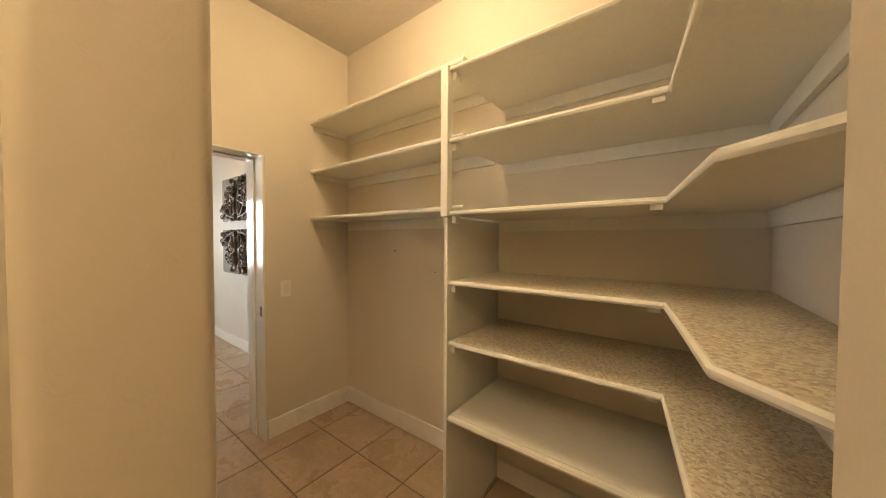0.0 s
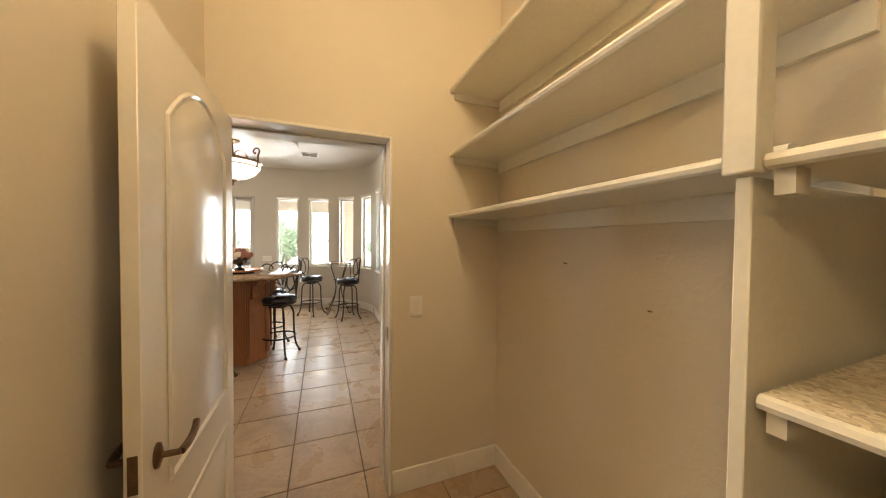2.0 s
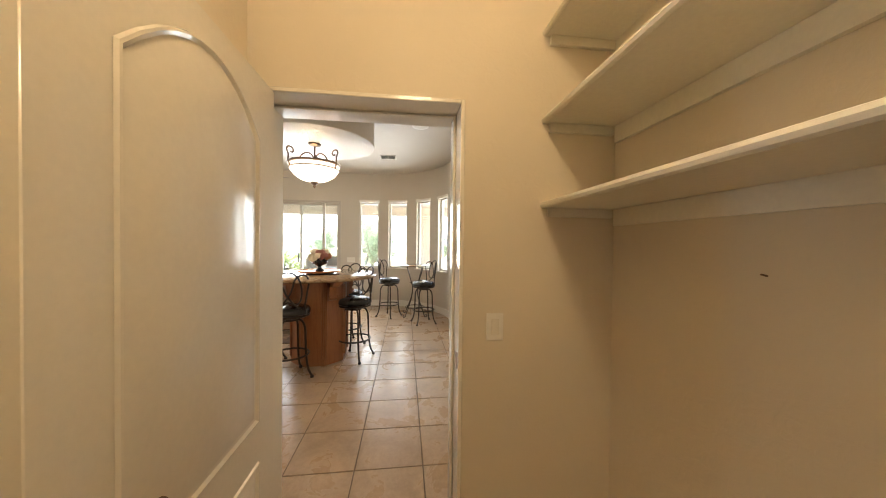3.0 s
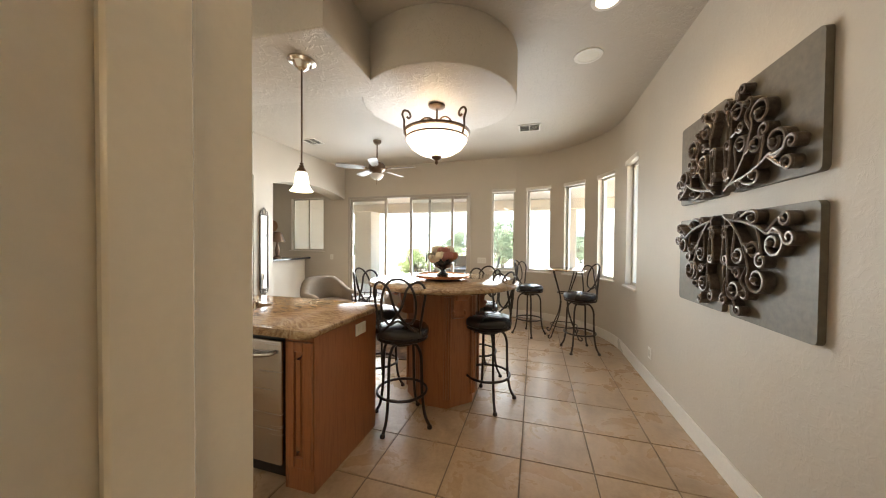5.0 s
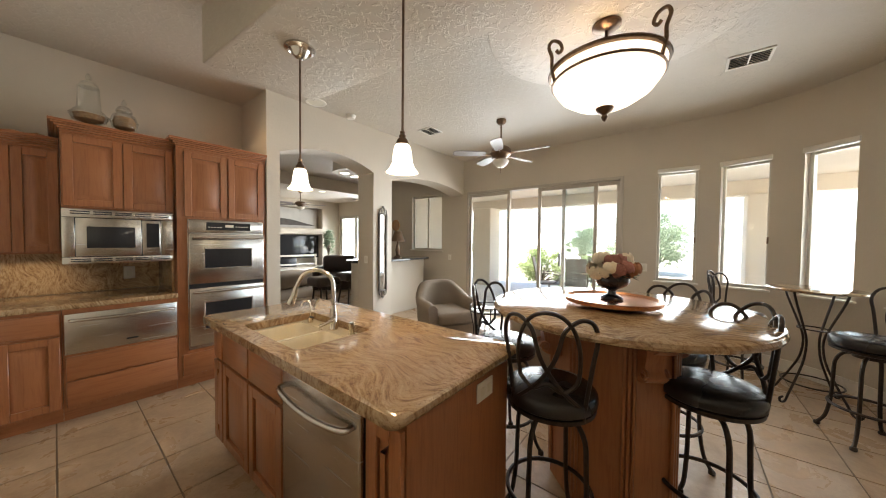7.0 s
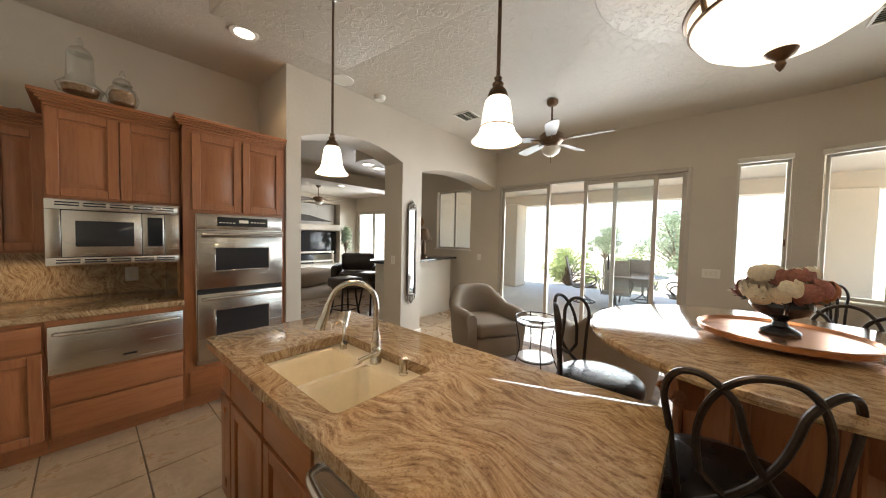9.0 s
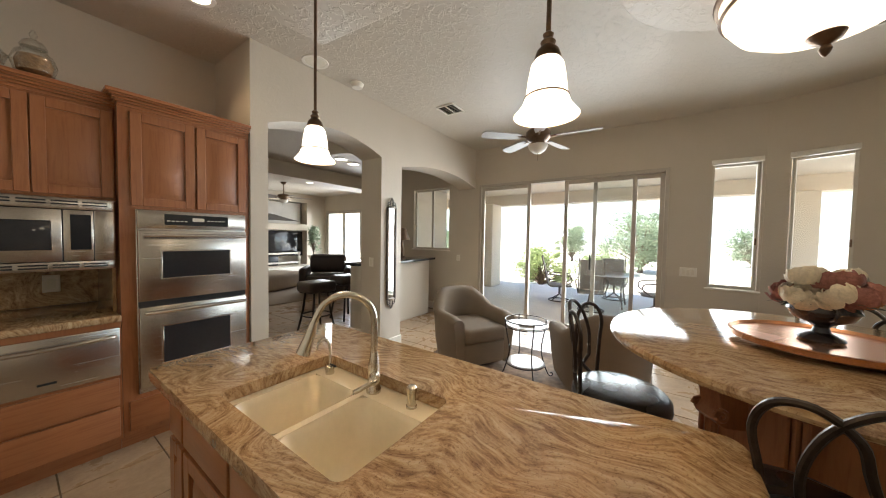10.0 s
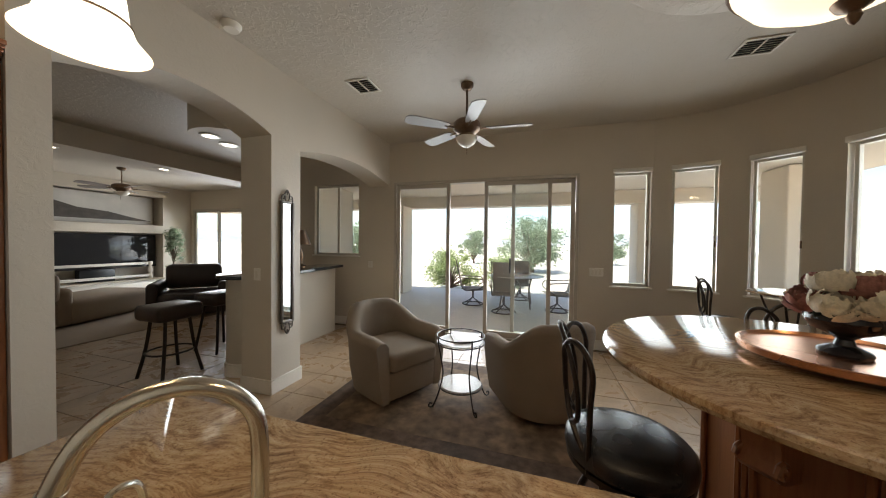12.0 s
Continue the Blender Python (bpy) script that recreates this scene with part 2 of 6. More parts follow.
def smooth_line(pts, per=6, closed=False):
    """A Catmull-Rom line through the points."""
    p = [Vector(q) for q in pts]
    n = len(p)
    out = []
    for i in range(n if closed else n - 1):
        a = p[(i - 1) % n] if closed or i else p[0] * 2 - p[1]
        b, c = p[i], p[(i + 1) % n]
        d = p[(i + 2) % n] if closed or i + 2 < n else p[-1] * 2 - p[-2]
        for k in range(per):
            t = k / per
            out.append(0.5 * (2 * b + (c - a) * t + (2 * a - 5 * b + 4 * c - d) * t * t + (3 * b - a - 3 * c + d) * t ** 3))
    if not closed:
        out.append(p[-1])
    return out


def tube(bm, pts, r, seg=8, closed=False, flat=1.0):
    """A round rod along a line; r may be a list; flat squeezes it."""
    pts = [Vector(p) for p in pts]
    n = len(pts)
    rings, side = [], None
    for i, p in enumerate(pts):
        a, b = (pts[(i - 1) % n], pts[(i + 1) % n]) if closed else (pts[max(i - 1, 0)], pts[min(i + 1, n - 1)])
        d = (b - a).normalized()
        if side is None:
            side = d.orthogonal().normalized()
        side = (side - d * side.dot(d)).normalized()
        up = d.cross(side)
        q = r[i] if isinstance(r, (list, tuple)) else r
        rings.append([bm.verts.new(p + q * (math.cos(2 * math.pi * k / seg) * side + flat * math.sin(2 * math.pi * k / seg) * up)) for k in range(seg)])
    fs = []
    for i in range(n if closed else n - 1):
        a, b = rings[i], rings[(i + 1) % n]
        off = 0
        if closed and i == n - 1:
            off = min(range(seg), key=lambda s: sum((a[k].co - b[(k + s) % seg].co).length for k in range(seg)))
        fs += [bm.faces.new((a[k], a[(k + 1) % seg], b[(k + 1 + off) % seg], b[(k + off) % seg])) for k in range(seg)]
    if not closed:
        fs += [bm.faces.new(rings[0][::-1]), bm.faces.new(rings[-1])]
    bmesh.ops.recalc_face_normals(bm, faces=fs)
    return bm


def mesh_of(name, bm, material, soft=40):
    me = bpy.data.meshes.new(name)
    bm.to_mesh(me)
    bm.free()
    me.materials.append(material)
    if soft:
        me.shade_smooth()
        me.set_sharp_from_angle(angle=radians(soft))
    return me


def part(name, bm, material, parent=None, label="", soft=40):
    """Links a bmesh as one mesh object, under a thing or a part of it."""
    ob = new(name, mesh_of(name, bm, material, soft))
    if parent is not None:
        ob.parent = parent
    if label:
        ob["label"] = label
    return ob


def thing(name, label, category, m=None, group="", kind=""):
    ob = new(name)
    ob.empty_display_size = 0.1
    if m is not None:
        ob.matrix_basis = m
    return tagged(ob, label, category, group, kind)


def setting(name, bm, material, label, category="", soft=40):
    return tagged(part(name, bm, material, None, "", soft), label, category or name.split("_")[0], "", "structure")


def BM():
    return bmesh.new()

# ---- the shell of the house ----
H = 3.05
WX, WY = -8.68, 1.66            # garden wall, and the wall of the carvings
KY = 1.59                       # kitchen face of the wall of the carvings
BC, BR = (-7.12, 0.03), 1.56      # centre and radius of the rounded bay
HEAD, WSILL = 2.40, 0.885


def wall_run(bm, axis, lo, hi, a0, a1, z0, z1, holes=()):
    """A wall along an axis between the planes lo and hi, with rectangular holes (a, b, z, z)."""
    cuts = sorted({a0, a1, *[h[0] for h in holes], *[h[1] for h in holes]})
    for p, q in zip(cuts, cuts[1:]):
        zs = [z0]
        for h in sorted(holes, key=lambda k: k[2]):
            if h[0] <= p and q <= h[1]:
                zs += [h[2], h[3]]
        zs.append(z1)
        for b, t in zip(zs[::2], zs[1::2]):
            if t - b > 1e-4:
                bx(bm, p, q, lo, hi, b, t) if axis == "x" else bx(bm, lo, hi, p, q, b, t)
    return bm


def arch_fill(bm, x0, x1, y0, y1, spring, rise, top, steps=18):
    """The wall above a segmental arch."""
    half = (x1 - x0) / 2
    rad = (half * half + rise * rise) / (2 * rise)

    def height(x):
        d = x - (x0 + x1) / 2
        return spring + math.sqrt(rad * rad - d * d) - (rad - rise)
    for k in range(steps):
        a, b = x0 + (x1 - x0) * k / steps, x0 + (x1 - x0) * (k + 1) / steps
        prism(bm, [(a, height(a)), (b, height(b)), (b, top), (a, top)], y0, y1, lambda u, v, w: (u, w, v))
    return bm


# floor
fb_ = bx(BM(), WX - 0.15, 1.3, -13.0, 1.72, -0.25, -0.005)
bx(fb_, -11.5, WX - 0.15, -13.0, -6.2, -0.25, -0.005)
setting("floor", fb_, GROUT, "tan grout bed of the tiled floor", "floor")

# pantry
PX = -0.40
b = wall_run(BM(), "y", -2.97, -2.72, -4.45, WY + 0.15, 0, H, [(0.12, 0.965, -1, 2.045)])
wall_run(b, "y", -3.115, -2.97, -1.4, 1.72, 0, H, [(-0.03, 1.12, -1, 2.10)])
setting("wall_pantry_end", b, PANTRY, "warm beige plaster wall with the pantry doorway", "wall")
b = wall_run(BM(), "x", WY, WY + 0.15, -2.72, 0.45 + PX, 0, H)
setting("wall_pantry_long", b, PANTRY, "warm beige plaster wall behind the pantry shelves", "wall")
b = wall_run(BM(), "y", 0.29 + PX, 0.42 + PX, 0.29, WY, 0, H)
setting("wall_pantry_back", b, PANTRY, "warm beige plaster wall at the pantry's inner end", "wall")
b = wall_run(BM(), "x", 0.0, 0.10, -2.72, -0.56 + PX, 0, H, [(-1.25 + PX, -0.56 + PX, -1, 2.045)])
bx(b, -0.56 + PX, -0.49 + PX, -0.02, 0.145, 0, H, 0.02, 4)
setting("wall_pantry_side", b, PANTRY, "warm beige plaster wall with a closed door", "wall")
b = bx(BM(), 0.075 + PX, 1.3, 0.16, 0.29, 0, H, 0.018, 4)
setting("wall_entry_jamb", b, PANTRY, "rounded plaster wall end beside the pantry entry", "wall")
b = bx(BM(), -0.49 + PX, 0.075 + PX, 0.0, 0.29, 2.6, H)
setting("wall_entry_head", b, PANTRY, "plaster header above the pantry entry", "wall")
b = wall_run(BM(), "x", -1.6, -1.5, -2.0, 1.3, 0, H)
wall_run(b, "y", 1.2, 1.3, -1.5, 0.16, 0, H)
wall_run(b, "y", -2.0, -1.9, -1.5, 0.0, 0, H)
setting("wall_hall", b, PANTRY, "plain plaster hall walls behind the pantry", "wall")

# kitchen and breakfast room
b = wall_run(BM(), "x", KY, KY + 0.15, BC[0], -3.115, 0, H, [(-7.06, -6.62, WSILL, HEAD)])
setting("wall_carvings", b, WALL, "beige plaster wall with the carved panels", "wall")
b = BM()
holes = ((11, 27.3, WSILL, HEAD), (37, 51.5, WSILL, HEAD), (61.7, 76.5, WSILL, HEAD))
angles = sorted({*range(4, 91, 2), *[h[0] for h in holes], *[h[1] for h in holes]})
for p, q in zip(angles, angles[1:]):
    def at(a, r):
        return (BC[0] - r * math.cos(radians(a)), BC[1] + r * math.sin(radians(a)))
    zs = [0]
    for h in holes:
        if h[0] <= p and q <= h[1]:
            zs += [h[2], h[3]]
    zs.append(H)
    for lo, hi in zip(zs[::2], zs[1::2]):
        prism(b, [at(p, BR), at(q, BR), at(q, BR + 0.15), at(p, BR + 0.15)], lo, hi)
bmesh.ops.remove_doubles(b, verts=b.verts, dist=1e-4)
setting("wall_bay", b, WALL, "curved beige plaster bay with narrow windows", "wall", 0)
b = wall_run(BM(), "y", WX - 0.15, WX, -6.3, BC[1] + BR * math.sin(radians(4)), 0, H, [(-5.12, -4.21, 1.20, 2.43), (-3.545, -0.745, -1, 2.41), (-0.325, 0.11, WSILL, HEAD)])
setting("wall_garden", b, WALL, "beige plaster wall with the sliding glass door", "wall")
b = wall_run(BM(), "x", -4.50, -4.35, -4.86, -2.97, 0, H)
setting("wall_cabinets", b, WALL, "beige plaster wall behind the cabinets", "wall")

# arch wall between kitchen and living room
AY0, AY1 = -4.0, -3.636
b = bx(BM(), -5.0, -4.86, -4.5, AY1, 0, H)
bx(b, -6.69, -6.33, AY0, AY1, 0, H)
arch_fill(b, -6.33, -5.0, AY0, AY1, 2.41, 0.14, H)
arch_fill(b, -8.68, -6.69, AY0, AY1, 2.36, 0.13, H)
setting("wall_arches", b, WALL, "beige plaster wall with two arched openings", "wall")

# living room
b = wall_run(BM(), "y", -11.5, -11.4, -12.95, -6.2, 0, H, [(-12.25, -9.05, -1, 2.45)])
wall_run(b, "x", -6.3, -6.2, -11.4, WX - 0.15, 0, H)
wall_run(b, "x", -12.95, -12.8, -11.4, -2.3, 0, H)
wall_run(b, "y", -2.44, -2.3, -12.8, -4.45, 0, H)
setting("wall_living", b, WALL, "beige plaster living room walls", "wall")
setting("beam_living", bx(BM(), -11.4, -2.44, -8.3, -7.6, 2.74, H), WALL, "dropped plaster beam with recessed lights", "beam")

cb_ = bx(BM(), WX - 0.15, 1.3, -13.0, WY + 0.15, H, H + 0.15)
bx(cb_, -11.5, WX - 0.15, -13.0, -6.2, H, H + 0.15)
setting("ceiling", cb_, CEIL, "beige knockdown textured plaster ceiling", "ceiling")
# dropped soffit over island and round table
SOF = 2.645
cx, cy, cr = -5.37, -0.37, 0.69
poly = [(-4.07, -2.70), (-4.20, -0.72)]
a0, a1 = math.degrees(math.atan2(-0.38, 0.57)), 360 + math.degrees(math.atan2(-0.59, 0.36))
poly += [(cx + cr * math.cos(radians(a0 + (a1 - a0) * k / 48)), cy + cr * math.sin(radians(a0 + (a1 - a0) * k / 48))) for k in range(49)]
poly.append((-4.86, -2.63))
setting("ceiling_soffit", prism(BM(), poly, SOF, H, None, 0.012), CEIL, "dropped plaster soffit with a round lobe", "soffit")


# baseboards
def board(bm, axis, at0, at1, a0, a1):
    z = 0.135
    bx(bm, a0, a1, at0, at1, 0, z, 0.004, 1) if axis == "x" else bx(bm, at0, at1, a0, a1, 0, z, 0.004, 1)


b = BM()
board(b, "x", KY - 0.016, KY, BC[0], -3.115)
for k in range(0, 90, 5):
    c0, s0, c1, s1 = (f(radians(a)) for a in (k, k + 5) for f in (math.cos, math.sin))
    prism(b, [(BC[0] - r * c, BC[1] + r * s) for r, c, s in ((BR, c0, s0), (BR, c1, s1), (BR - 0.016, c1, s1), (BR - 0.016, c0, s0))], 0, 0.135)
board(b, "y", WX, WX + 0.016, -0.70, BC[1])
board(b, "y", WX, WX + 0.016, -6.2, -3.60)
board(b, "x", AY1, AY1 + 0.016, -6.706, -6.314)
board(b, "y", -6.706, -6.69, AY0, AY1)
board(b, "y", -6.33, -6.314, AY0, AY1)
board(b, "x", -6.2, -6.184, -8.66, WX)
setting("baseboard", b, TRIMW, "cream painted wooden baseboard along the kitchen walls", "baseboard")
b = BM()
board(b, "y", -2.72, -2.704, 0.97, WY)
board(b, "x", WY - 0.016, WY, -2.704, -0.86 + PX)
setting("baseboard_pantry", b, TRIMW, "cream painted wooden baseboard in the pantry", "baseboard")


# ---- windows ----
def window(name, centre, turn, w, z0, z1, label, blind=True, mullion=False, deep=0.15):
    """A narrow vinyl window in its plaster reveal; local x runs along the wall, y outwards."""
    t = thing(name, label, "window", pose(centre[0], centre[1], 0, 0, 0, turn), "", "structure")
    f = BM()
    for x0, x1, a, c in ((-w / 2, -w / 2 + 0.03, z0, z1), (w / 2 - 0.03, w / 2, z0, z1), (-w / 2 + 0.03, w / 2 - 0.03, z0, z0 + 0.035), (-w / 2 + 0.03, w / 2 - 0.03, z1 - 0.035, z1)):
        bx(f, x0, x1, 0.07, 0.12, a, c, 0.004, 1)
    if mullion:
        bx(f, -0.022, 0.022, 0.068, 0.118, z0 + 0.035, z1 - 0.035, 0.004, 1)
    part("window_frame", f, SILL, t, "cream vinyl frame")
    if mullion:
        for x0, x1 in ((-w / 2 + 0.03, -0.022), (0.022, w / 2 - 0.03)):
            g = part("pane", bx(BM(), x0, x1, 0.09, 0.096, z0 + 0.035, z1 - 0.035), GLASSP, t, "clear glass pane", 0)
            g.visible_shadow = False
    else:
        g = part("pane", bx(BM(), -w / 2 + 0.03, w / 2 - 0.03, 0.09, 0.096, z0 + 0.035, z1 - 0.035), GLASSP, t, "clear glass pane", 0)
        g.visible_shadow = False
        part("latch", bx(BM(), w / 2 - 0.028, w / 2 - 0.012, 0.055, 0.07, 1.42, 1.50, 0.003, 1), BRONZE, t, "small dark window latch")
    part("window_sill", bx(BM(), -w / 2 - 0.03, w / 2 + 0.03, -0.035, 0.07, z0 - 0.022, z0 - 0.001, 0.006), TRIMW, t, "cream painted sill")
    if blind:
        v = BM()
        bx(v, -w / 2 - 0.01, w / 2 + 0.01, -0.022, 0.04, z1 - 0.012, z1 + 0.045, 0.006)
        part("blind_headrail", v, TRIMW, t, "raised cream blind headrail")
    return t


window("window_1", (WX, -0.1075), 90, 0.435, WSILL, HEAD, "narrow vinyl window with raised blind")
for k, (a0, a1) in enumerate(((11, 27.3), (37, 51.5), (61.7, 76.5))):
    am = radians((a0 + a1) / 2)
    rr = BR * math.cos(radians((a1 - a0) / 2))
    window("window_%d" % (k + 2), (BC[0] - rr * math.cos(am), BC[1] + rr * math.sin(am)), 90 - (a0 + a1) / 2, 2 * BR * math.sin(radians((a1 - a0) / 2)), WSILL, HEAD, "narrow vinyl bay window with raised blind")
window("window_5", (-6.84, KY), 0, 0.44, WSILL, HEAD, "narrow vinyl window beside the carved panels")
window("window_6", (WX, -4.665), 90, 0.91, 1.20, 2.43, "two-pane horizontal sliding vinyl window", False, True)


def sliding_door(name, x, y0, y1, head, stiles, label):
    t = thing(name, label, "sliding door", pose(x, 0, 0), "", "structure")
    f = BM()
    bx(f, -0.11, 0.02, y0, y0 + 0.045, 0, head, 0.004, 1)
    bx(f, -0.11, 0.02, y1 - 0.045, y1, 0, head, 0.004, 1)
    bx(f, -0.11, 0.02, y0 + 0.045, y1 - 0.045, head - 0.05, head, 0.004, 1)
    bx(f, -0.11, 0.03, y0 + 0.045, y1 - 0.045, 0, 0.035, 0.004, 1)
    part("door_frame", f, FRAMEM, t, "tan aluminium frame and track")
    for k, (a, c, d) in enumerate(stiles):
        p = BM()
        bx(p, d - 0.035, d, a, a + 0.055, 0.036, head - 0.051, 0.003, 1)
        bx(p, d - 0.035, d, c - 0.055, c, 0.036, head - 0.051, 0.003, 1)
        bx(p, d - 0.035, d, a + 0.055, c - 0.055, 0.036, 0.12, 0.003, 1)
        bx(p, d - 0.035, d, a + 0.055, c - 0.055, head - 0.11, head - 0.051, 0.003, 1)
        q = part("door_panel", p, FRAMEM, t, "tan aluminium sliding panel")
        g = part("pane", bx(BM(), d - 0.021, d - 0.015, a + 0.055, c - 0.055, 0.12, head - 0.11), GLASSP, q, "clear glass pane", 0)
        g.visible_shadow = False
    return t


sd = sliding_door("door_patio", WX, -3.545, -0.745, 2.41, ((-3.50, -2.60, -0.012), (-2.06, -1.10, -0.012), (-1.66, -0.79, -0.06)), "tan aluminium sliding patio door standing half open")
part("door_handle", bx(BM(), -0.008, 0.022, -1.68, -1.655, 1.00, 1.22, 0.008), BLACKP, sd, "black pull handle")
b = BM()
bx(b, -0.10, -0.07, -2.65, -2.61, 0.036, 2.36, 0.003, 1)
part("screen_frame", b, FRAMEM, sd, "bronze screen door stile")


# ---- pieces of joinery ----
def raised_door(w, h, arch=False, t=0.02):
    """A raised-panel front in the xz plane, centred on x, bottom at 0, face towards +y."""
    s = 0.055
    f = BM()
    bx(f, -w / 2, -w / 2 + s, 0, t, 0, h, 0.003, 1)
    bx(f, w / 2 - s, w / 2, 0, t, 0, h, 0.003, 1)
    bx(f, -w / 2 + s, w / 2 - s, 0, t, 0, s, 0.003, 1)
    bx(f, -w / 2 + s, w / 2 - s, 0, t, h - s, h, 0.003, 1)
    p = BM()
    a, c = w / 2 - s, h - s
    bev = 0.042
    rings = []
    for inset, y in ((0.0, t - 0.016), (0.008, t - 0.016), (bev, t - 0.001)):
        rings.append([p.verts.new(v) for v in ((-a + inset, y, s + inset), (a - inset, y, s + inset), (a - inset, y, c - inset), (-a + inset, y, c - inset))])
    for r0, r1 in zip(rings, rings[1:]):
        for k in range(4):
            p.faces.new((r0[k], r0[(k + 1) % 4], r1[(k + 1) % 4], r1[k]))
    p.faces.new(rings[-1])
    bmesh.ops.recalc_face_normals(p, faces=p.faces)
    if p.faces[-1:] and rings[-1][0].link_faces[0].normal.y < 0:
        bmesh.ops.reverse_faces(p, faces=p.faces)
    return f, p


def front(parent, w, h, x, z, y=0.0, kind="door"):
    if kind == "drawer":
        d = part("drawer_front", bx(BM(), -w / 2, w / 2, 0, 0.02, 0, h, 0.006), CHERRY_H, parent)
        d.location = (x, y, z)
        return d
    f, p = raised_door(w, h)
    d = part("door", f, CHERRY, parent)
    d.location = (x, y, z)
    part("panel", p, CHERRY, d)
    return d


def crown(bm, x0, x1, y0, y1, z, e0=True, e1=True):
    """A stepped crown moulding along a cabinet's front and ends."""
    for k, (o, a, c) in enumerate(((0.0, 0, 0.02), (0.012, 0.02, 0.035), (0.026, 0.035, 0.05), (0.042, 0.05, 0.062), (0.055, 0.062, 0.085))):
        bx(bm, x0 - (o if e0 else 0), x1 + (o if e1 else 0), y0, y1 + o, z + a, z + c, 0.003, 1)


# ---- island ----
IX, IB = -4.065, -4.74          # face of the island towards the walk, and its back


def island_unit(y0, y1, label, fronts):
    t = thing("base_cabinet", label, "cabinet", pose(IX, (y0 + y1) / 2, 0, 0, 0, -90), "island cabinets")
    w = y1 - y0
    bd_ = bx(BM(), -w / 2, w / 2, IB - IX, 0.0, 0.10, 0.64)
    part("body", bd_, CHERRY, t)
    part("front_rail", bx(BM(), -w / 2, w / 2, -0.016, 0.0, 0.641, 0.875), CHERRY_H, t)
    part("back_rail", bx(BM(), -w / 2, w / 2, IB - IX, IB - IX + 0.03, 0.641, 0.875), CHERRY_H, t)
    part("toe_kick", bx(BM(), -w / 2, w / 2, IB - IX, -0.07, 0, 0.098), CHERRY_H, t, "recessed dark toe kick")
    for kind, a, z0, z1 in fronts:
        front(t, w - 0.018, z1 - z0, 0, z0, 0.001, kind)
    return t


for y0, y1 in ((-2.43, -2.27), (-2.27, -1.86), (-1.86, -1.455)):
    island_unit(y0, y1, "cherry island cabinet with one drawer and door", (("drawer", 0, 0.655, 0.855), ("door", 0, 0.125, 0.635)))
t = thing("base_cabinet", "cherry island end cabinet with narrow raised-panel door", "cabinet", pose(IX, -0.76, 0, 0, 0, -90), "island cabinets")
part("body", bx(BM(), -0.095, 0.075, IB - IX, 0.0, 0.0, 0.875), CHERRY, t)
front(t, 0.17, 0.70, -0.005, 0.14, 0.001)
ep = part("end_panel", bx(BM(), 0.0755, 0.0975, IB - IX, 0.004, 0, 0.875, 0.003, 1), CHERRY, t, "plain cherry end panel")
# the dishwasher
t = thing("dishwasher", "stainless steel dishwasher built into the cherry island", "dishwasher", pose(IX, -1.15, 0, 0, 0, -90))
part("body", bx(BM(), -0.298, 0.20, IB - IX, -0.002, 0.11, 0.872), BLACKP, t, "black tub and control edge")
part("door", bx(BM(), -0.285, 0.285, 0.0, 0.028, 0.13, 0.835, 0.01, 3), STEEL, t, "brushed steel door")
hb = BM()
tube(hb, smooth_line([(-0.25, 0.028, 0.775), (-0.235, 0.062, 0.77), (-0.12, 0.075, 0.758), (0, 0.078, 0.754), (0.12, 0.075, 0.758), (0.235, 0.062, 0.77), (0.25, 0.028, 0.775)], 4), 0.012, 10)
part("handle", hb, STEEL, t, "curved steel bar handle")
part("toe_kick", bx(BM(), -0.295, 0.295, -0.12, -0.06, 0, 0.108), BLACKP, t, "black toe kick")
t = thing("outlet_plate", "white electrical outlet on the cherry island end", "outlet", pose(-4.52, -0.662, 0.80))
part("plate", bx(BM(), -0.062, 0.062, 0, 0.006, -0.04, 0.04, 0.002, 1), TRIMW, t)
for dx in (-0.025, 0.025):
    part("socket", bx(BM(), dx - 0.015, dx + 0.015, 0.006, 0.009, -0.018, 0.018, 0.002, 1), SHELFW, t)


def rounded_rect(x0, x1, y0, y1, r, n=6):
    pts = []
    for cx, cy, a in ((x1 - r, y1 - r, 0), (x0 + r, y1 - r, 90), (x0 + r, y0 + r, 180), (x1 - r, y0 + r, 270)):
        pts += [(cx + r * math.cos(radians(a + 90 * k / n)), cy + r * math.sin(radians(a + 90 * k / n))) for k in range(n + 1)]
    return pts


def slab_with_hole(outer, inner, z0, z1, edge=0.016):
    """A stone slab with an eased edge and an opening cut through it."""
    bm = BM()
    cx, cy = sum(p[0] for p in outer) / len(outer), sum(p[1] for p in outer) / len(outer)

    def ring(pts, inset, z):
        out = []
        for x, y in pts:
            d = Vector((x - cx, y - cy))
            k = max(abs(d.x), abs(d.y))
            out.append(bm.verts.new((x - inset * (d.x / k if abs(d.x) > 0.6 * k else 0), y - inset * (d.y / k if abs(d.y) > 0.6 * k else 0), z)))
        return out
    h = z1 - z0
    loops = [ring(inner, 0, z0), ring(outer, edge, z0), ring(outer, edge * 0.3, z0 + h * 0.18), ring(outer, 0, z0 + h * 0.45), ring(outer, edge * 0.2, z0 + h * 0.8), ring(outer, edge * 0.7, z1 - h * 0.06), ring(outer, edge * 1.2, z1), ring(inner, 0, z1)]
    n = len(outer)
    for a, c in zip(loops, loops[1:] + loops[:1]):
        for k in range(n):
            bm.faces.new((a[k], a[(k + 1) % n], c[(k + 1) % n], c[k]))
    bmesh.ops.recalc_face_normals(bm, faces=bm.faces)
    return bm


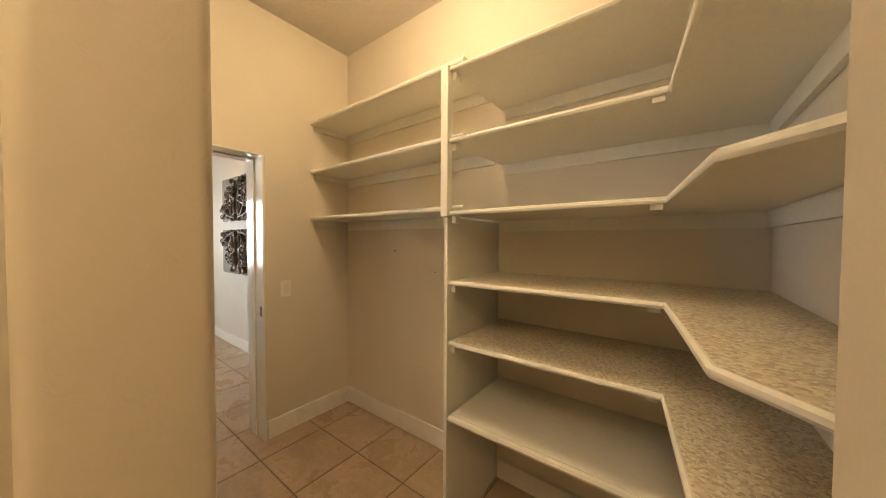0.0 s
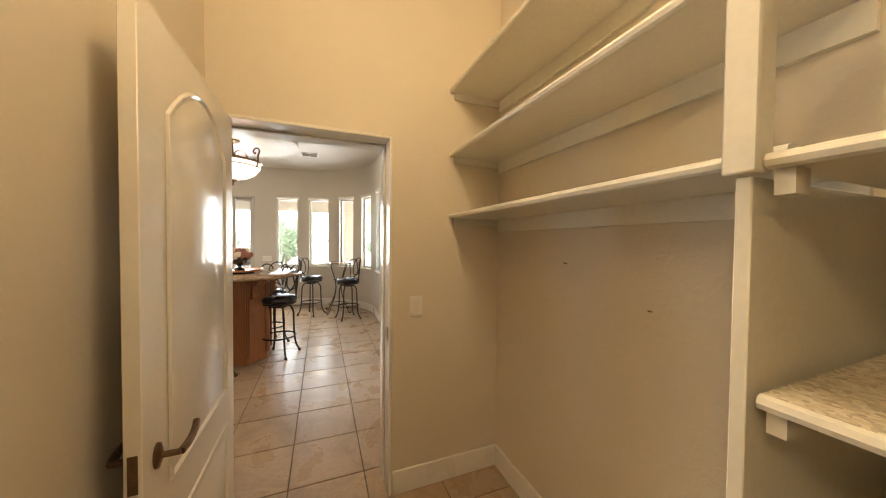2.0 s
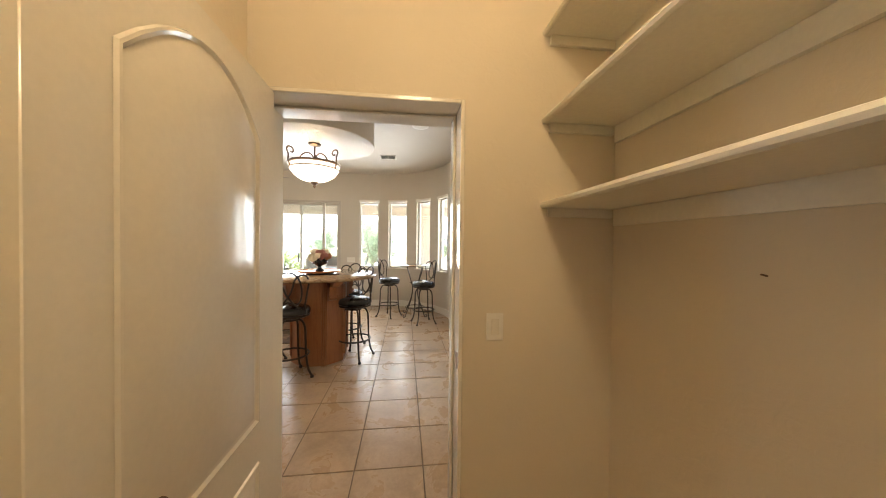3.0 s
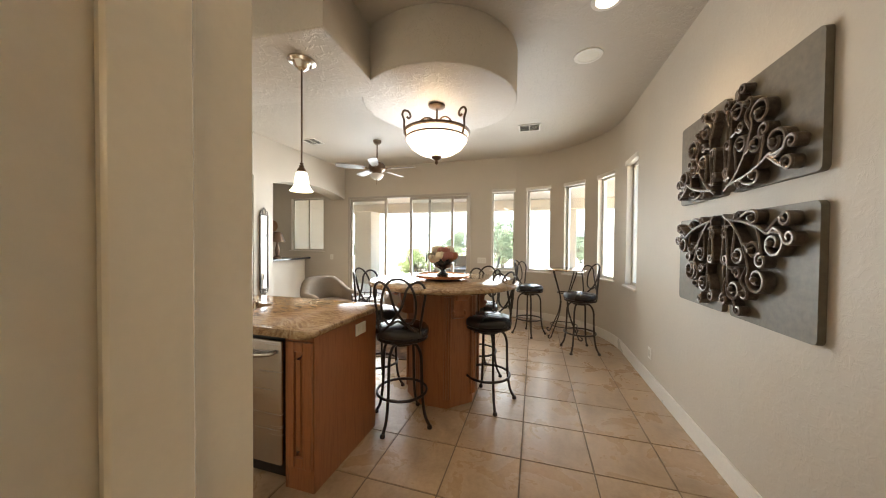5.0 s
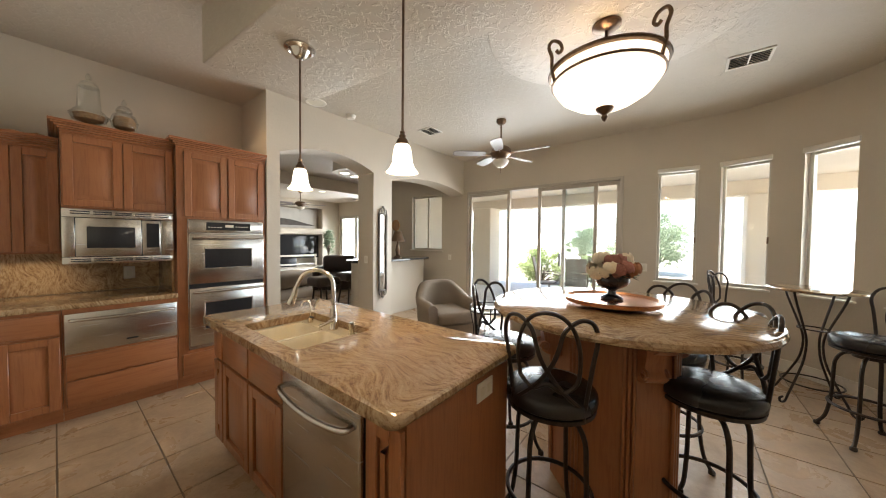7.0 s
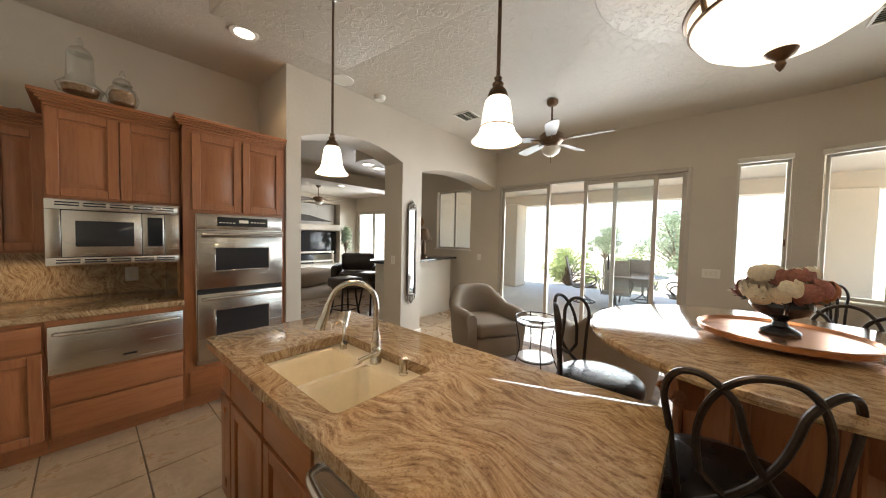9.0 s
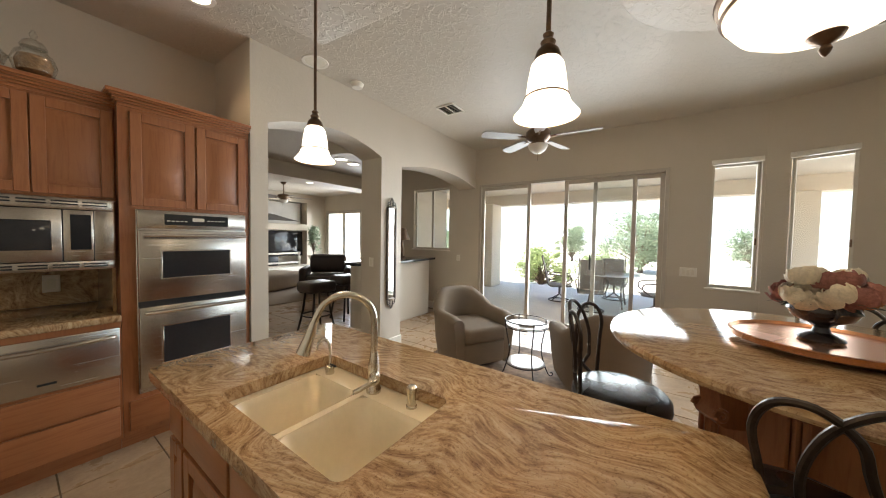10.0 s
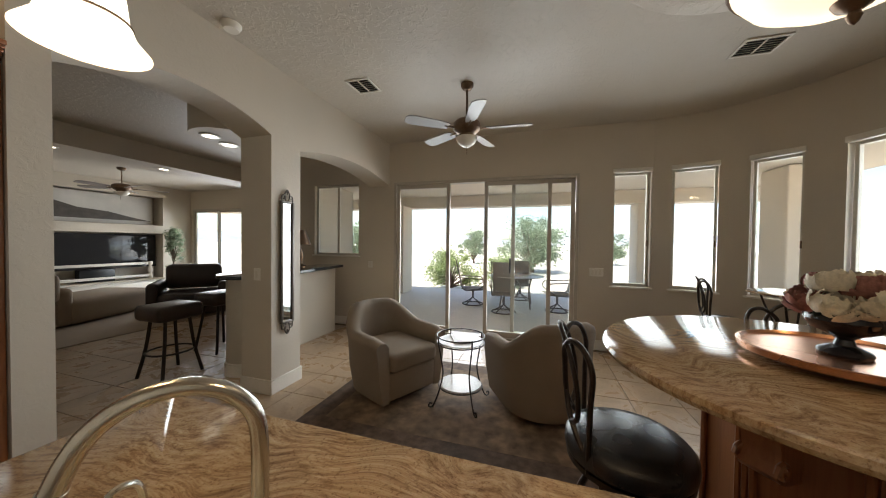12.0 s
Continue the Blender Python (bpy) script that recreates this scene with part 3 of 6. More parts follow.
SX0, SX1, SY0, SY1 = -4.50, -4.075, -2.02, -1.38
t = thing("island_countertop", "polished tan veined granite top on the island", "countertop")
part("slab", slab_with_hole(rounded_rect(-4.80, -3.99, -2.475, -0.63, 0.035), rounded_rect(SX0, SX1, SY0, SY1, 0.03), 0.876, 0.92), STONE, t)
# undermount sink with two bowls
t = thing("kitchen_sink", "biscuit double-bowl sink set under the granite", "sink")


def bowl(bm, x0, x1, y0, y1, ztop, deep):
    loops = []
    for inset, z, r in ((0.0, ztop, 0.05), (0.012, ztop - 0.02, 0.05), (0.03, ztop - deep * 0.8, 0.055), (0.07, ztop - deep, 0.05)):
        loops.append([bm.verts.new((x, y, z)) for x, y in rounded_rect(x0 + inset, x1 - inset, y0 + inset, y1 - inset, r)])
    for a, c in zip(loops, loops[1:]):
        for k in range(len(a)):
            bm.faces.new((a[k], a[(k + 1) % len(a)], c[(k + 1) % len(a)], c[k]))
    bm.faces.new(loops[-1])
    return loops[0]


ym = -1.715
for y0, y1, nm in ((SY0 + 0.025, ym - 0.012, "bowl"), (ym + 0.012, SY1 - 0.025, "bowl")):
    bb = BM()
    top = bowl(bb, SX0 + 0.085, SX1 - 0.02, y0, y1, 0.872, 0.20)
    for f in bb.faces:
        f.normal_flip()
    bmesh.ops.recalc_face_normals(bb, faces=bb.faces)
    bmesh.ops.reverse_faces(bb, faces=bb.faces)
    part(nm, bb, SINKM, t, "", 50)
    dr = part("drain", lathe(BM(), [(0.045, 0), (0.045, 0.006), (0.034, 0.008), (0.03, 0.002), (0.001, 0.002)], -4.25, (y0 + y1) / 2, 0.674, 20), STEEL, t, "steel drain ring")
rim = BM()
for x0, x1, y0, y1 in ((SX0 - 0.02, SX0 + 0.086, SY0 - 0.02, SY1 + 0.02), (SX1 - 0.021, SX1 + 0.02, SY0 - 0.02, SY1 + 0.02), (SX0 + 0.086, SX1 - 0.021, SY0 - 0.02, SY0 + 0.026), (SX0 + 0.086, SX1 - 0.021, ym - 0.013, ym + 0.013), (SX0 + 0.086, SX1 - 0.021, SY1 - 0.026, SY1 + 0.02)):
    bx(rim, x0, x1, y0, y1, 0.852, 0.8725)
part("rim", rim, SINKM, t)
# faucet
t = thing("faucet", "brushed nickel gooseneck pull-down kitchen faucet", "faucet", pose(-4.455, -1.69, 0.8725, 0, 0, -38))
part("base", lathe(BM(), [(0.027, 0), (0.027, 0.012), (0.022, 0.02), (0.021, 0.09), (0.017, 0.12), (0.013, 0.15)], seg=20), NICKEL, t)
arc = [(0, 0, 0.14), (0, 0, 0.25)] + [(0.10 - 0.10 * math.cos(radians(a)), 0, 0.265 + 0.10 * math.sin(radians(a))) for a in range(20, 161, 20)] + [(0.207, 0, 0.265)]
part("spout", tube(BM(), smooth_line(arc, 4), 0.0125, 12), NICKEL, t)
part("spray_head", tube(BM(), [(0.205, 0, 0.272), (0.220, 0, 0.22), (0.240, 0, 0.165)], [0.014, 0.018, 0.024], 14), NICKEL, t)
hb = BM()
tube(hb, [(0, 0.015, 0.065), (0, 0.05, 0.065)], 0.018, 12)
tube(hb, smooth_line([(0, 0.05, 0.065), (0.02, 0.065, 0.06), (0.07, 0.07, 0.04)], 4), [0.012] * 4 + [0.009] * 5, 10)
part("lever", hb, NICKEL, t)
t = thing("water_tap", "small nickel filtered-water tap beside the sink", "tap", pose(-4.45, -1.95, 0.8725))
part("base", lathe(BM(), [(0.018, 0), (0.018, 0.03), (0.012, 0.034)], seg=16), NICKEL, t)
part("spout", tube(BM(), smooth_line([(0, 0, 0.03), (0, 0, 0.11), (0.012, 0, 0.14), (0.035, 0, 0.148), (0.055, 0, 0.135), (0.06, 0, 0.115)], 4), 0.006, 8), NICKEL, t)
part("lever", bx(BM(), -0.004, 0.004, 0.0, 0.04, 0.034, 0.042, 0.002, 1), BLACKP, t, "black lever")
t = thing("soap_dispenser", "brushed nickel air gap cap beside the faucet", "dispenser", pose(-4.46, -1.51, 0.8725))
part("body", lathe(BM(), [(0.019, 0), (0.019, 0.006), (0.016, 0.008), (0.016, 0.05), (0.018, 0.052), (0.018, 0.068), (0.012, 0.074), (0.001, 0.075)], seg=18), NICKEL, t)

# ---- round bar table ----
TX, TY, TR = -5.43, -0.335, 0.69
t = thing("round_table", "round polished granite bar table on a cherry pedestal", "table", pose(TX, TY, 0))
part("tabletop", lathe(BM(), [(0.001, 1.012), (TR - 0.02, 1.012), (TR - 0.004, 1.02), (TR, 1.033), (TR - 0.006, 1.048), (TR - 0.02, 1.055), (0.001, 1.0555)], seg=72), STONE, t, "polished tan granite top", 30)
oct8 = [(0.33 * math.cos(radians(22.5 + 45 * k)), 0.33 * math.sin(radians(22.5 + 45 * k))) for k in range(8)]
part("pedestal", prism(BM(), oct8, 0, 1.011), CHERRY, t, "eight-sided cherry pedestal", 20)
for k in range(8):
    a = radians(22.5 + 45 * k)
    fl = BM()
    for d in (-0.022, 0, 0.022):
        px_, py_ = 0.333 * math.cos(a) - d * math.sin(a), 0.333 * math.sin(a) + d * math.cos(a)
        tube(fl, [(px_, py_, 0.08), (px_, py_, 0.94)], 0.010, 6)
    part("fluting", fl, CHERRY, t)
for k in range(4):
    a = 45 + 90 * k
    cb = BM()
    prof = smooth_line([(0.30, 0, 1.01), (0.50, 0, 1.01), (0.505, 0, 0.97), (0.46, 0, 0.93), (0.42, 0, 0.95), (0.41, 0, 0.90), (0.40, 0, 0.84), (0.42, 0, 0.80), (0.38, 0, 0.77), (0.30, 0, 0.76)], 3)
    prism(cb, [(v.x, v.z) for v in prof], -0.045, 0.045, lambda u, v, w: (u, w, v))
    for sx_, sz_, r_ in ((0.46, 0.965, 0.035), (0.40, 0.815, 0.028)):
        for sd_ in (-0.048, 0.048):
            tube(cb, [(sx_ + r_ * (1 - q / 16) * math.cos(q * 0.8), sd_, sz_ + r_ * (1 - q / 16) * math.sin(q * 0.8)) for q in range(15)], 0.008, 6)
    ob = part("corbel", cb, CHERRY, t, "carved scroll corbel")
    ob.rotation_euler = (0, 0, radians(a - 10))


# ---- bar stools ----
def bar_stool(m, legs_turn, label):
    """An iron swivel stool; the back stands on local +x."""
    t = thing("bar_stool", label, "bar stool", m, "bar stools round the tables")
    part("seat", lathe(BM(), [(0.001, 0.68), (0.19, 0.68), (0.205, 0.69), (0.208, 0.71), (0.205, 0.735), (0.19, 0.752), (0.14, 0.765), (0.001, 0.772)], seg=36), LEATHER, t, "glossy black leather cushion")
    part("seat_band", lathe(BM(), [(0.19, 0.655), (0.2, 0.66), (0.2, 0.678), (0.19, 0.679)], seg=36), IRON, t)
    part("swivel", lathe(BM(), [(0.09, 0.61), (0.09, 0.63), (0.10, 0.654), (0.05, 0.654)], seg=20), IRON, t)
    for k in range(4):
        a = radians(legs_turn + 90 * k)
        c, s = math.cos(a), math.sin(a)
        line = smooth_line([(r * c, r * s, z) for r, z in ((0.07, 0.625), (0.13, 0.61), (0.168, 0.54), (0.175, 0.42), (0.182, 0.25), (0.205, 0.10), (0.245, 0.02))], 4)
        lg = BM()
        tube(lg, line, 0.0115, 8)
        lathe(lg, [(0.012, 0.0), (0.019, 0.004), (0.019, 0.02), (0.012, 0.03)], 0.247 * c, 0.247 * s, 0, 10)
        part("leg", lg, IRON, t)
    part("foot_ring", tube(BM(), [(0.192 * math.cos(2 * math.pi * k / 36), 0.192 * math.sin(2 * math.pi * k / 36), 0.245) for k in range(36)], 0.0105, 8, True), IRON, t)
    # back: two side rods crossing low and looping round into three petals
    fr = BM()

    def rod(pts, r=0.009):
        out = []
        for y, z in pts:
            out.append((0.185 + 0.045 * (z - 0.70) / 0.42 - 0.10 * (y / 0.2) ** 2, y, z))
        tube(fr, smooth_line(out, 5), r, 8)
    rod([(-0.14, 0.67), (-0.155, 0.78), (-0.175, 0.92), (-0.19, 1.02), (-0.17, 1.09), (-0.12, 1.105), (-0.065, 1.06), (-0.045, 0.99), (-0.02, 0.92), (0.03, 0.84), (0.09, 0.77), (0.14, 0.72)], 0.0095)
    rod([(0.14, 0.67), (0.155, 0.78), (0.175, 0.92), (0.19, 1.02), (0.17, 1.09), (0.12, 1.105), (0.065, 1.06), (0.045, 0.99), (0.02, 0.92), (-0.03, 0.84), (-0.09, 0.77), (-0.14, 0.72)], 0.0095)
    rod([(-0.115, 0.84), (-0.125, 0.95), (-0.105, 1.05), (-0.06, 1.115), (0, 1.135), (0.06, 1.115), (0.105, 1.05), (0.125, 0.95), (0.115, 0.84), (0.06, 0.80), (0, 0.83), (-0.06, 0.80), (-0.115, 0.84)], 0.009)
    part("backrest", fr, IRON, t, "looped dark iron back")
    return t


STOOLS = ((-4.86, -0.50, 15, -24), (-5.37, 0.095, 124, -101), (-5.93, -0.09, 160, 10), (-5.33, -0.97, -95, 20), (-7.58, 0.41, -110, 30), (-7.01, 1.06, 112, -52))
for x, y, back, legs in STOOLS:
    bar_stool(pose(x, y, 0, 0, 0, back), legs, "dark iron swivel bar stool with black leather seat")

# ---- small bistro table ----
t = thing("bistro_table", "tall iron bistro table with round top", "table", pose(-7.64, 0.92, 0))
part("tabletop", lathe(BM(), [(0.001, 1.0), (0.29, 1.0), (0.31, 1.006), (0.31, 1.018), (0.29, 1.024), (0.001, 1.024)], seg=40), STONE, t, "round stone top with dark edge")
for k in range(4):
    a = radians(45 + 90 * k)
    c, s = math.cos(a), math.sin(a)
    lg = BM()
    tube(lg, smooth_line([(r * c, r * s, z) for r, z in ((0.22, 0.998), (0.19, 0.90), (0.12, 0.72), (0.07, 0.56), (0.09, 0.38), (0.17, 0.20), (0.235, 0.08), (0.27, 0.015), (0.315, 0.012), (0.325, 0.045), (0.295, 0.055))], 4), 0.009, 8)
    part("leg", lg, IRON, t)
for r, z in ((0.10, 0.66), (0.19, 0.17)):
    part("ring", tube(BM(), [(r * math.cos(2 * math.pi * k / 28), r * math.sin(2 * math.pi * k / 28), z) for k in range(28)], 0.007, 6, True), IRON, t)

# ---- cabinet wall ----
CF = -3.66                       # plane of the base fronts and of the oven


def cab(name, x0, x1, y0, y1, z0, z1, label, toe=False):
    t = thing(name, label, "cabinet", pose((x0 + x1) / 2, y1, 0), "wall of cherry cabinets")
    w = x1 - x0
    part("body", bx(BM(), -w / 2, w / 2, y0 - y1, 0, z0 + (0.10 if toe else 0), z1), CHERRY, t)
    if toe:
        part("toe_kick", bx(BM(), -w / 2, w / 2, y0 - y1, -0.07, z0, z0 + 0.098), CHERRY_H, t)
    return t


# tall oven cabinet
t = cab("oven_cabinet", -4.855, -4.10, -4.345, CF, 0, 2.245, "tall cherry cabinet around the double oven", True)
front(t, 0.335, 0.60, 0.1575, 1.62, 0.001)
front(t, 0.325, 0.60, -0.185, 1.62, 0.001)
front(t, 0.70, 0.20, 0, 0.13, 0.001, "drawer")
cr = BM()
crown(cr, -0.3775, 0.3775, -0.685, 0.003, 2.246, False, True)
part("crown", cr, CHERRY_H, t, "stepped cherry crown moulding")
# double oven
t = thing("double_oven", "stainless steel built-in double wall oven", "oven", pose(-4.497, CF, 0))
part("body", bx(BM(), -0.325, 0.325, 0.001, 0.012, 0.36, 1.60, 0.003, 1), STEEL, t)
p = part("control_panel", bx(BM(), -0.32, 0.32, 0.012, 0.03, 1.475, 1.595, 0.005), STEEL, t)
part("display", bx(BM(), -0.195, 0.185, 0.03, 0.033, 1.50, 1.575, 0.002, 1), STEEL_D, p, "dark glass control display")
bar_ = BM()
for q in range(5):
    bx(bar_, -0.17 + q * 0.024, -0.155 + q * 0.024, 0.033, 0.0345, 1.535, 1.541)
    bx(bar_, 0.06 + q * 0.024, 0.075 + q * 0.024, 0.033, 0.0345, 1.525, 1.531)
bx(bar_, -0.04, 0.03, 0.033, 0.0345, 1.53, 1.555)
part("marking", bar_, SHELFW, p, "pale panel markings")
for z0, z1 in ((0.985, 1.462), (0.40, 0.945)):
    d = part("oven_door", bx(BM(), -0.32, 0.32, 0.012, 0.04, z0, z1, 0.006), STEEL, t, "brushed steel oven door")
    wz0, wz1 = z0 + 0.15, z1 - 0.145
    part("oven_window", bx(BM(), -0.20, 0.20, 0.04, 0.043, wz0, wz1, 0.002, 1), STEEL_D, d, "dark glass oven window")
    wf = BM()
    for a0_, a1_, c0_, c1_ in ((-0.212, 0.212, wz1, wz1 + 0.012), (-0.212, 0.212, wz0 - 0.012, wz0), (-0.212, -0.20, wz0, wz1), (0.20, 0.212, wz0, wz1)):
        bx(wf, a0_, a1_, 0.04, 0.045, c0_, c1_, 0.002, 1)
    part("window_trim", wf, STEEL, d)
    hd = BM()
    tube(hd, [(-0.30, 0.085, z1 - 0.035), (0.30, 0.085, z1 - 0.035)], 0.013, 10)
    for sx_ in (-0.28, 0.28):
        tube(hd, [(sx_, 0.04, z1 - 0.035), (sx_, 0.085, z1 - 0.035)], 0.008, 8)
    part("handle", hd, STEEL, d, "steel bar handle")
part("seam", bx(BM(), -0.32, 0.32, 0.012, 0.02, 0.947, 0.983), BLACKP, t, "dark gap between the ovens")

# microwave and the cupboard above it
t = cab("wall_cabinet", -4.098, -3.44, -4.345, -3.74, 1.645, 2.22, "cherry wall cabinet above the microwave")
front(t, 0.318, 0.545, 0.162, 1.66, 0.001)
front(t, 0.318, 0.545, -0.162, 1.66, 0.001)
cr = BM()
crown(cr, -0.329, 0.329, -0.605, 0.003, 2.221, False, True)
part("crown", cr, CHERRY_H, t, "stepped cherry crown moulding")
t = thing("microwave", "stainless steel built-in microwave with trim frame", "microwave", pose(-3.763, -3.72, 0))
part("body", bx(BM(), -0.30, 0.30, -0.5, -0.004, 1.22, 1.63), BLACKP, t)
tr = BM()
for a0_, a1_, c0_, c1_ in ((-0.325, 0.325, 1.575, 1.64), (-0.325, 0.325, 1.212, 1.265), (-0.325, -0.235, 1.265, 1.575), (0.26, 0.325, 1.265, 1.575)):
    bx(tr, a0_, a1_, -0.003, 0.02, c0_, c1_, 0.004)
part("trim_frame", tr, STEEL, t, "steel vented trim frame")
slot_me = mesh_of("vent_slot", bx(BM(), 0, 0.10, 0.0195, 0.022, 0, 0.008), BLACKP, 0)
for zz in (1.600, 1.617, 1.228, 1.244):
    for q in range(5):
        sl = new("vent_slot", slot_me)
        sl.parent, sl.location = t, (-0.29 + q * 0.118, 0, zz)
d = part("door", bx(BM(), -0.11, 0.258, -0.003, 0.024, 1.268, 1.572, 0.005), STEEL, t, "steel microwave door")
part("door_window", bx(BM(), -0.07, 0.20, 0.024, 0.027, 1.335, 1.505, 0.004), STEEL_D, d, "dark glass microwave window")
p = part("control_panel", bx(BM(), -0.233, -0.113, -0.003, 0.024, 1.268, 1.572, 0.005), STEEL, t)
part("keypad", bx(BM(), -0.222, -0.14, 0.024, 0.027, 1.335, 1.545, 0.003, 1), STEEL_D, p, "black keypad")

# lower run with the warming drawer
t = cab("base_cabinet", -4.098, -3.43, -4.345, CF, 0, 0.872, "cherry base cabinet with two deep drawers", True)
front(t, 0.64, 0.175, 0, 0.335, 0.001, "drawer")
front(t, 0.64, 0.195, 0, 0.125, 0.001, "drawer")
t = thing("warming_drawer", "stainless steel warming drawer with bar handle", "drawer", pose(-3.764, CF, 0))
part("drawer_front", bx(BM(), -0.325, 0.325, 0.001, 0.024, 0.53, 0.838, 0.005), STEEL, t)
hd = BM()
tube(hd, smooth_line([(-0.29, 0.02, 0.79), (-0.27, 0.06, 0.79), (0, 0.078, 0.786), (0.27, 0.06, 0.79), (0.29, 0.02, 0.79)], 5), 0.012, 10)
part("handle", hd, STEEL, t, "steel bar handle")
part("badge", bx(BM(), -0.07, 0.0, 0.024, 0.0255, 0.575, 0.588, 0.001, 1), BLACKP, t, "small dark badge")
for x0, x1 in ((-3.428, -3.13), (-3.13, -2.975)):
    t = cab("base_cabinet", x0, x1, -4.345, CF, 0, 0.872, "cherry base cabinet with drawer over door", True)
    front(t, x1 - x0 - 0.02, 0.155, 0, 0.695, 0.001, "drawer")
    front(t, x1 - x0 - 0.02, 0.545, 0, 0.13, 0.001)
t = thing("wall_countertop", "granite countertop along the cabinet wall", "countertop")
part("slab", bx(BM(), -4.098, -2.975, -4.345, -3.62, 0.875, 0.918, 0.012, 3), STONE, t)
setting("backsplash", bx(BM(), -4.098, -2.975, -4.349, -4.331, 0.919, 1.30), STONE, "granite slab backsplash behind the counter", "backsplash")
t = thing("splash_return", "short granite splash against the oven cabinet", "splash")
part("slab", bx(BM(), -4.097, -4.078, -4.33, -3.76, 0.919, 1.21, 0.003, 1), STONE, t)
t = thing("outlet_plate", "beige outlet plate on the granite backsplash", "outlet", pose(-3.86, -4.330, 1.075))
part("plate", bx(BM(), -0.04, 0.04, 0, 0.006, -0.06, 0.06, 0.002, 1), TRIMW, t)
part("socket", bx(BM(), -0.018, 0.018, 0.006, 0.009, -0.035, 0.035, 0.002, 1), SHELFW, t)
t = cab("wall_cabinet", -3.438, -2.975, -4.345, -4.0, 1.285, 2.12, "cherry wall cabinet with raised-panel doors")
front(t, 0.225, 0.80, 0.114, 1.30, 0.001)
front(t, 0.225, 0.80, -0.114, 1.30, 0.001)
cr = BM()
crown(cr, -0.2315, 0.2315, -0.345, 0.003, 2.121, False, False)
part("crown", cr, CHERRY_H, t, "stepped cherry crown moulding")

CLEAR = window_glass("jar_glass", 1.6, 0.75)
PASTA = plain("dried_pods", (0.42, 0.24, 0.11), 0.7, vary=0.4, grain=60, bump=0.5)


def apothecary_jar(x, y, z, s, prof, fill, label):
    t = thing("glass_jar", label, "jar", pose(x, y, z))
    part("vessel", lathe(BM(), [(r * s, h * s) for r, h in prof], seg=28), CLEAR, t, "clear glass vessel")
    part("filling", lathe(BM(), [(r * s * 0.9, h * s) for r, h in fill], seg=22), PASTA, t, "brown dried pods")
    top = prof[-1][1]
    part("lid", lathe(BM(), [(0.055 * s, top * s + 0.002), (0.06 * s, (top + 0.01) * s), (0.045 * s, (top + 0.04) * s), (0.012 * s, (top + 0.06) * s), (0.02 * s, (top + 0.085) * s), (0.008 * s, (top + 0.115) * s), (0.001, (top + 0.12) * s)], seg=24), CLEAR, t, "glass lid with finial")


apothecary_jar(-3.60, -3.90, 2.306, 1.0, [(0.06, 0), (0.062, 0.012), (0.02, 0.03), (0.10, 0.075), (0.115, 0.12), (0.07, 0.17), (0.062, 0.32), (0.066, 0.34)], [(0.02, 0.045), (0.09, 0.08), (0.10, 0.12)], "tall footed apothecary jar on the cabinet top")
apothecary_jar(-3.80, -3.88, 2.306, 0.9, [(0.05, 0), (0.052, 0.012), (0.025, 0.03), (0.085, 0.07), (0.10, 0.13), (0.08, 0.19), (0.055, 0.21), (0.058, 0.225)], [(0.03, 0.045), (0.08, 0.075), (0.09, 0.13), (0.075, 0.17)], "round footed apothecary jar of dried pods")

t = thing("dried_branches", "brown dried branches lying on the wall cabinet", "branches", pose(-3.22, -4.12, 2.206))
rb_ = random.Random(11)
for k in range(7):
    y0_ = rb_.uniform(-0.05, 0.05)
    twig = [(-0.18 + 0.03 * k + 0.06 * q, y0_ + 0.03 * math.sin(q + k), 0.012 + 0.018 * abs(math.sin(1.3 * q + k))) for q in range(5)]
    part("branch", tube(BM(), smooth_line(twig, 3), 0.009, 6), PASTA, t)

# ---- pantry ----
def panel_door(name, m, w, label, hinge_side=1):
    """A white two-panel door with an arched upper panel; local x from the hinge, y thickness, z up."""
    h, th = 2.02, 0.035
    t = tagged(new(name), label, "door", "", "structure")
    t.matrix_basis = m
    part("leaf", bx(BM(), 0, w, 0, th, 0.008, h, 0.002, 1), DOORW, t)

    def loop_pts(x0, x1, z0, z1, rise):
        pts = [(x0, z0), (x1, z0), (x1, z1)]
        if rise:
            for k in range(1, 12):
                u = k / 12
                pts.append((x1 + (x0 - x1) * u, z1 + rise * (1 - (2 * u - 1) ** 2)))
        pts.append((x0, z1))
        return pts
    for side, ys in ((1, 1), (-1, -1)):
        for nm, z0, z1, rise in (("upper_panel", 0.80, 1.79, 0.15), ("lower_panel", 0.16, 0.66, 0.0)):
            pts = loop_pts(0.13, w - 0.13, z0, z1, rise)
            yb = th + 0.001 if side > 0 else -0.001
            f = BM()
            loops = []
            cxm, czm = w / 2, (z0 + z1 + rise) / 2
            for sc, dy in ((1.0, 0.0), (0.985, 0.007), (0.965, 0.008), (0.93, -0.0005), (0.90, -0.0005), (0.84, 0.005)):
                loops.append([f.verts.new((cxm + (x - cxm) * (1 - (1 - sc) * 1.0), yb + ys * dy, czm + (z - czm) * (1 - (1 - sc) * 0.5 * (w / (z1 - z0))))) for x, z in pts])
            for a_, c_ in zip(loops, loops[1:]):
                for k in range(len(pts)):
                    f.faces.new((a_[k], a_[(k + 1) % len(pts)], c_[(k + 1) % len(pts)], c_[k]))
            f.faces.new(loops[-1])
            bmesh.ops.recalc_face_normals(f, faces=f.faces)
            if sum(q.normal.y * q.calc_area() for q in f.faces) * ys < 0:
                bmesh.ops.reverse_faces(f, faces=f.faces)
            part(nm, f, DOORW, t, "", 30)
    return t


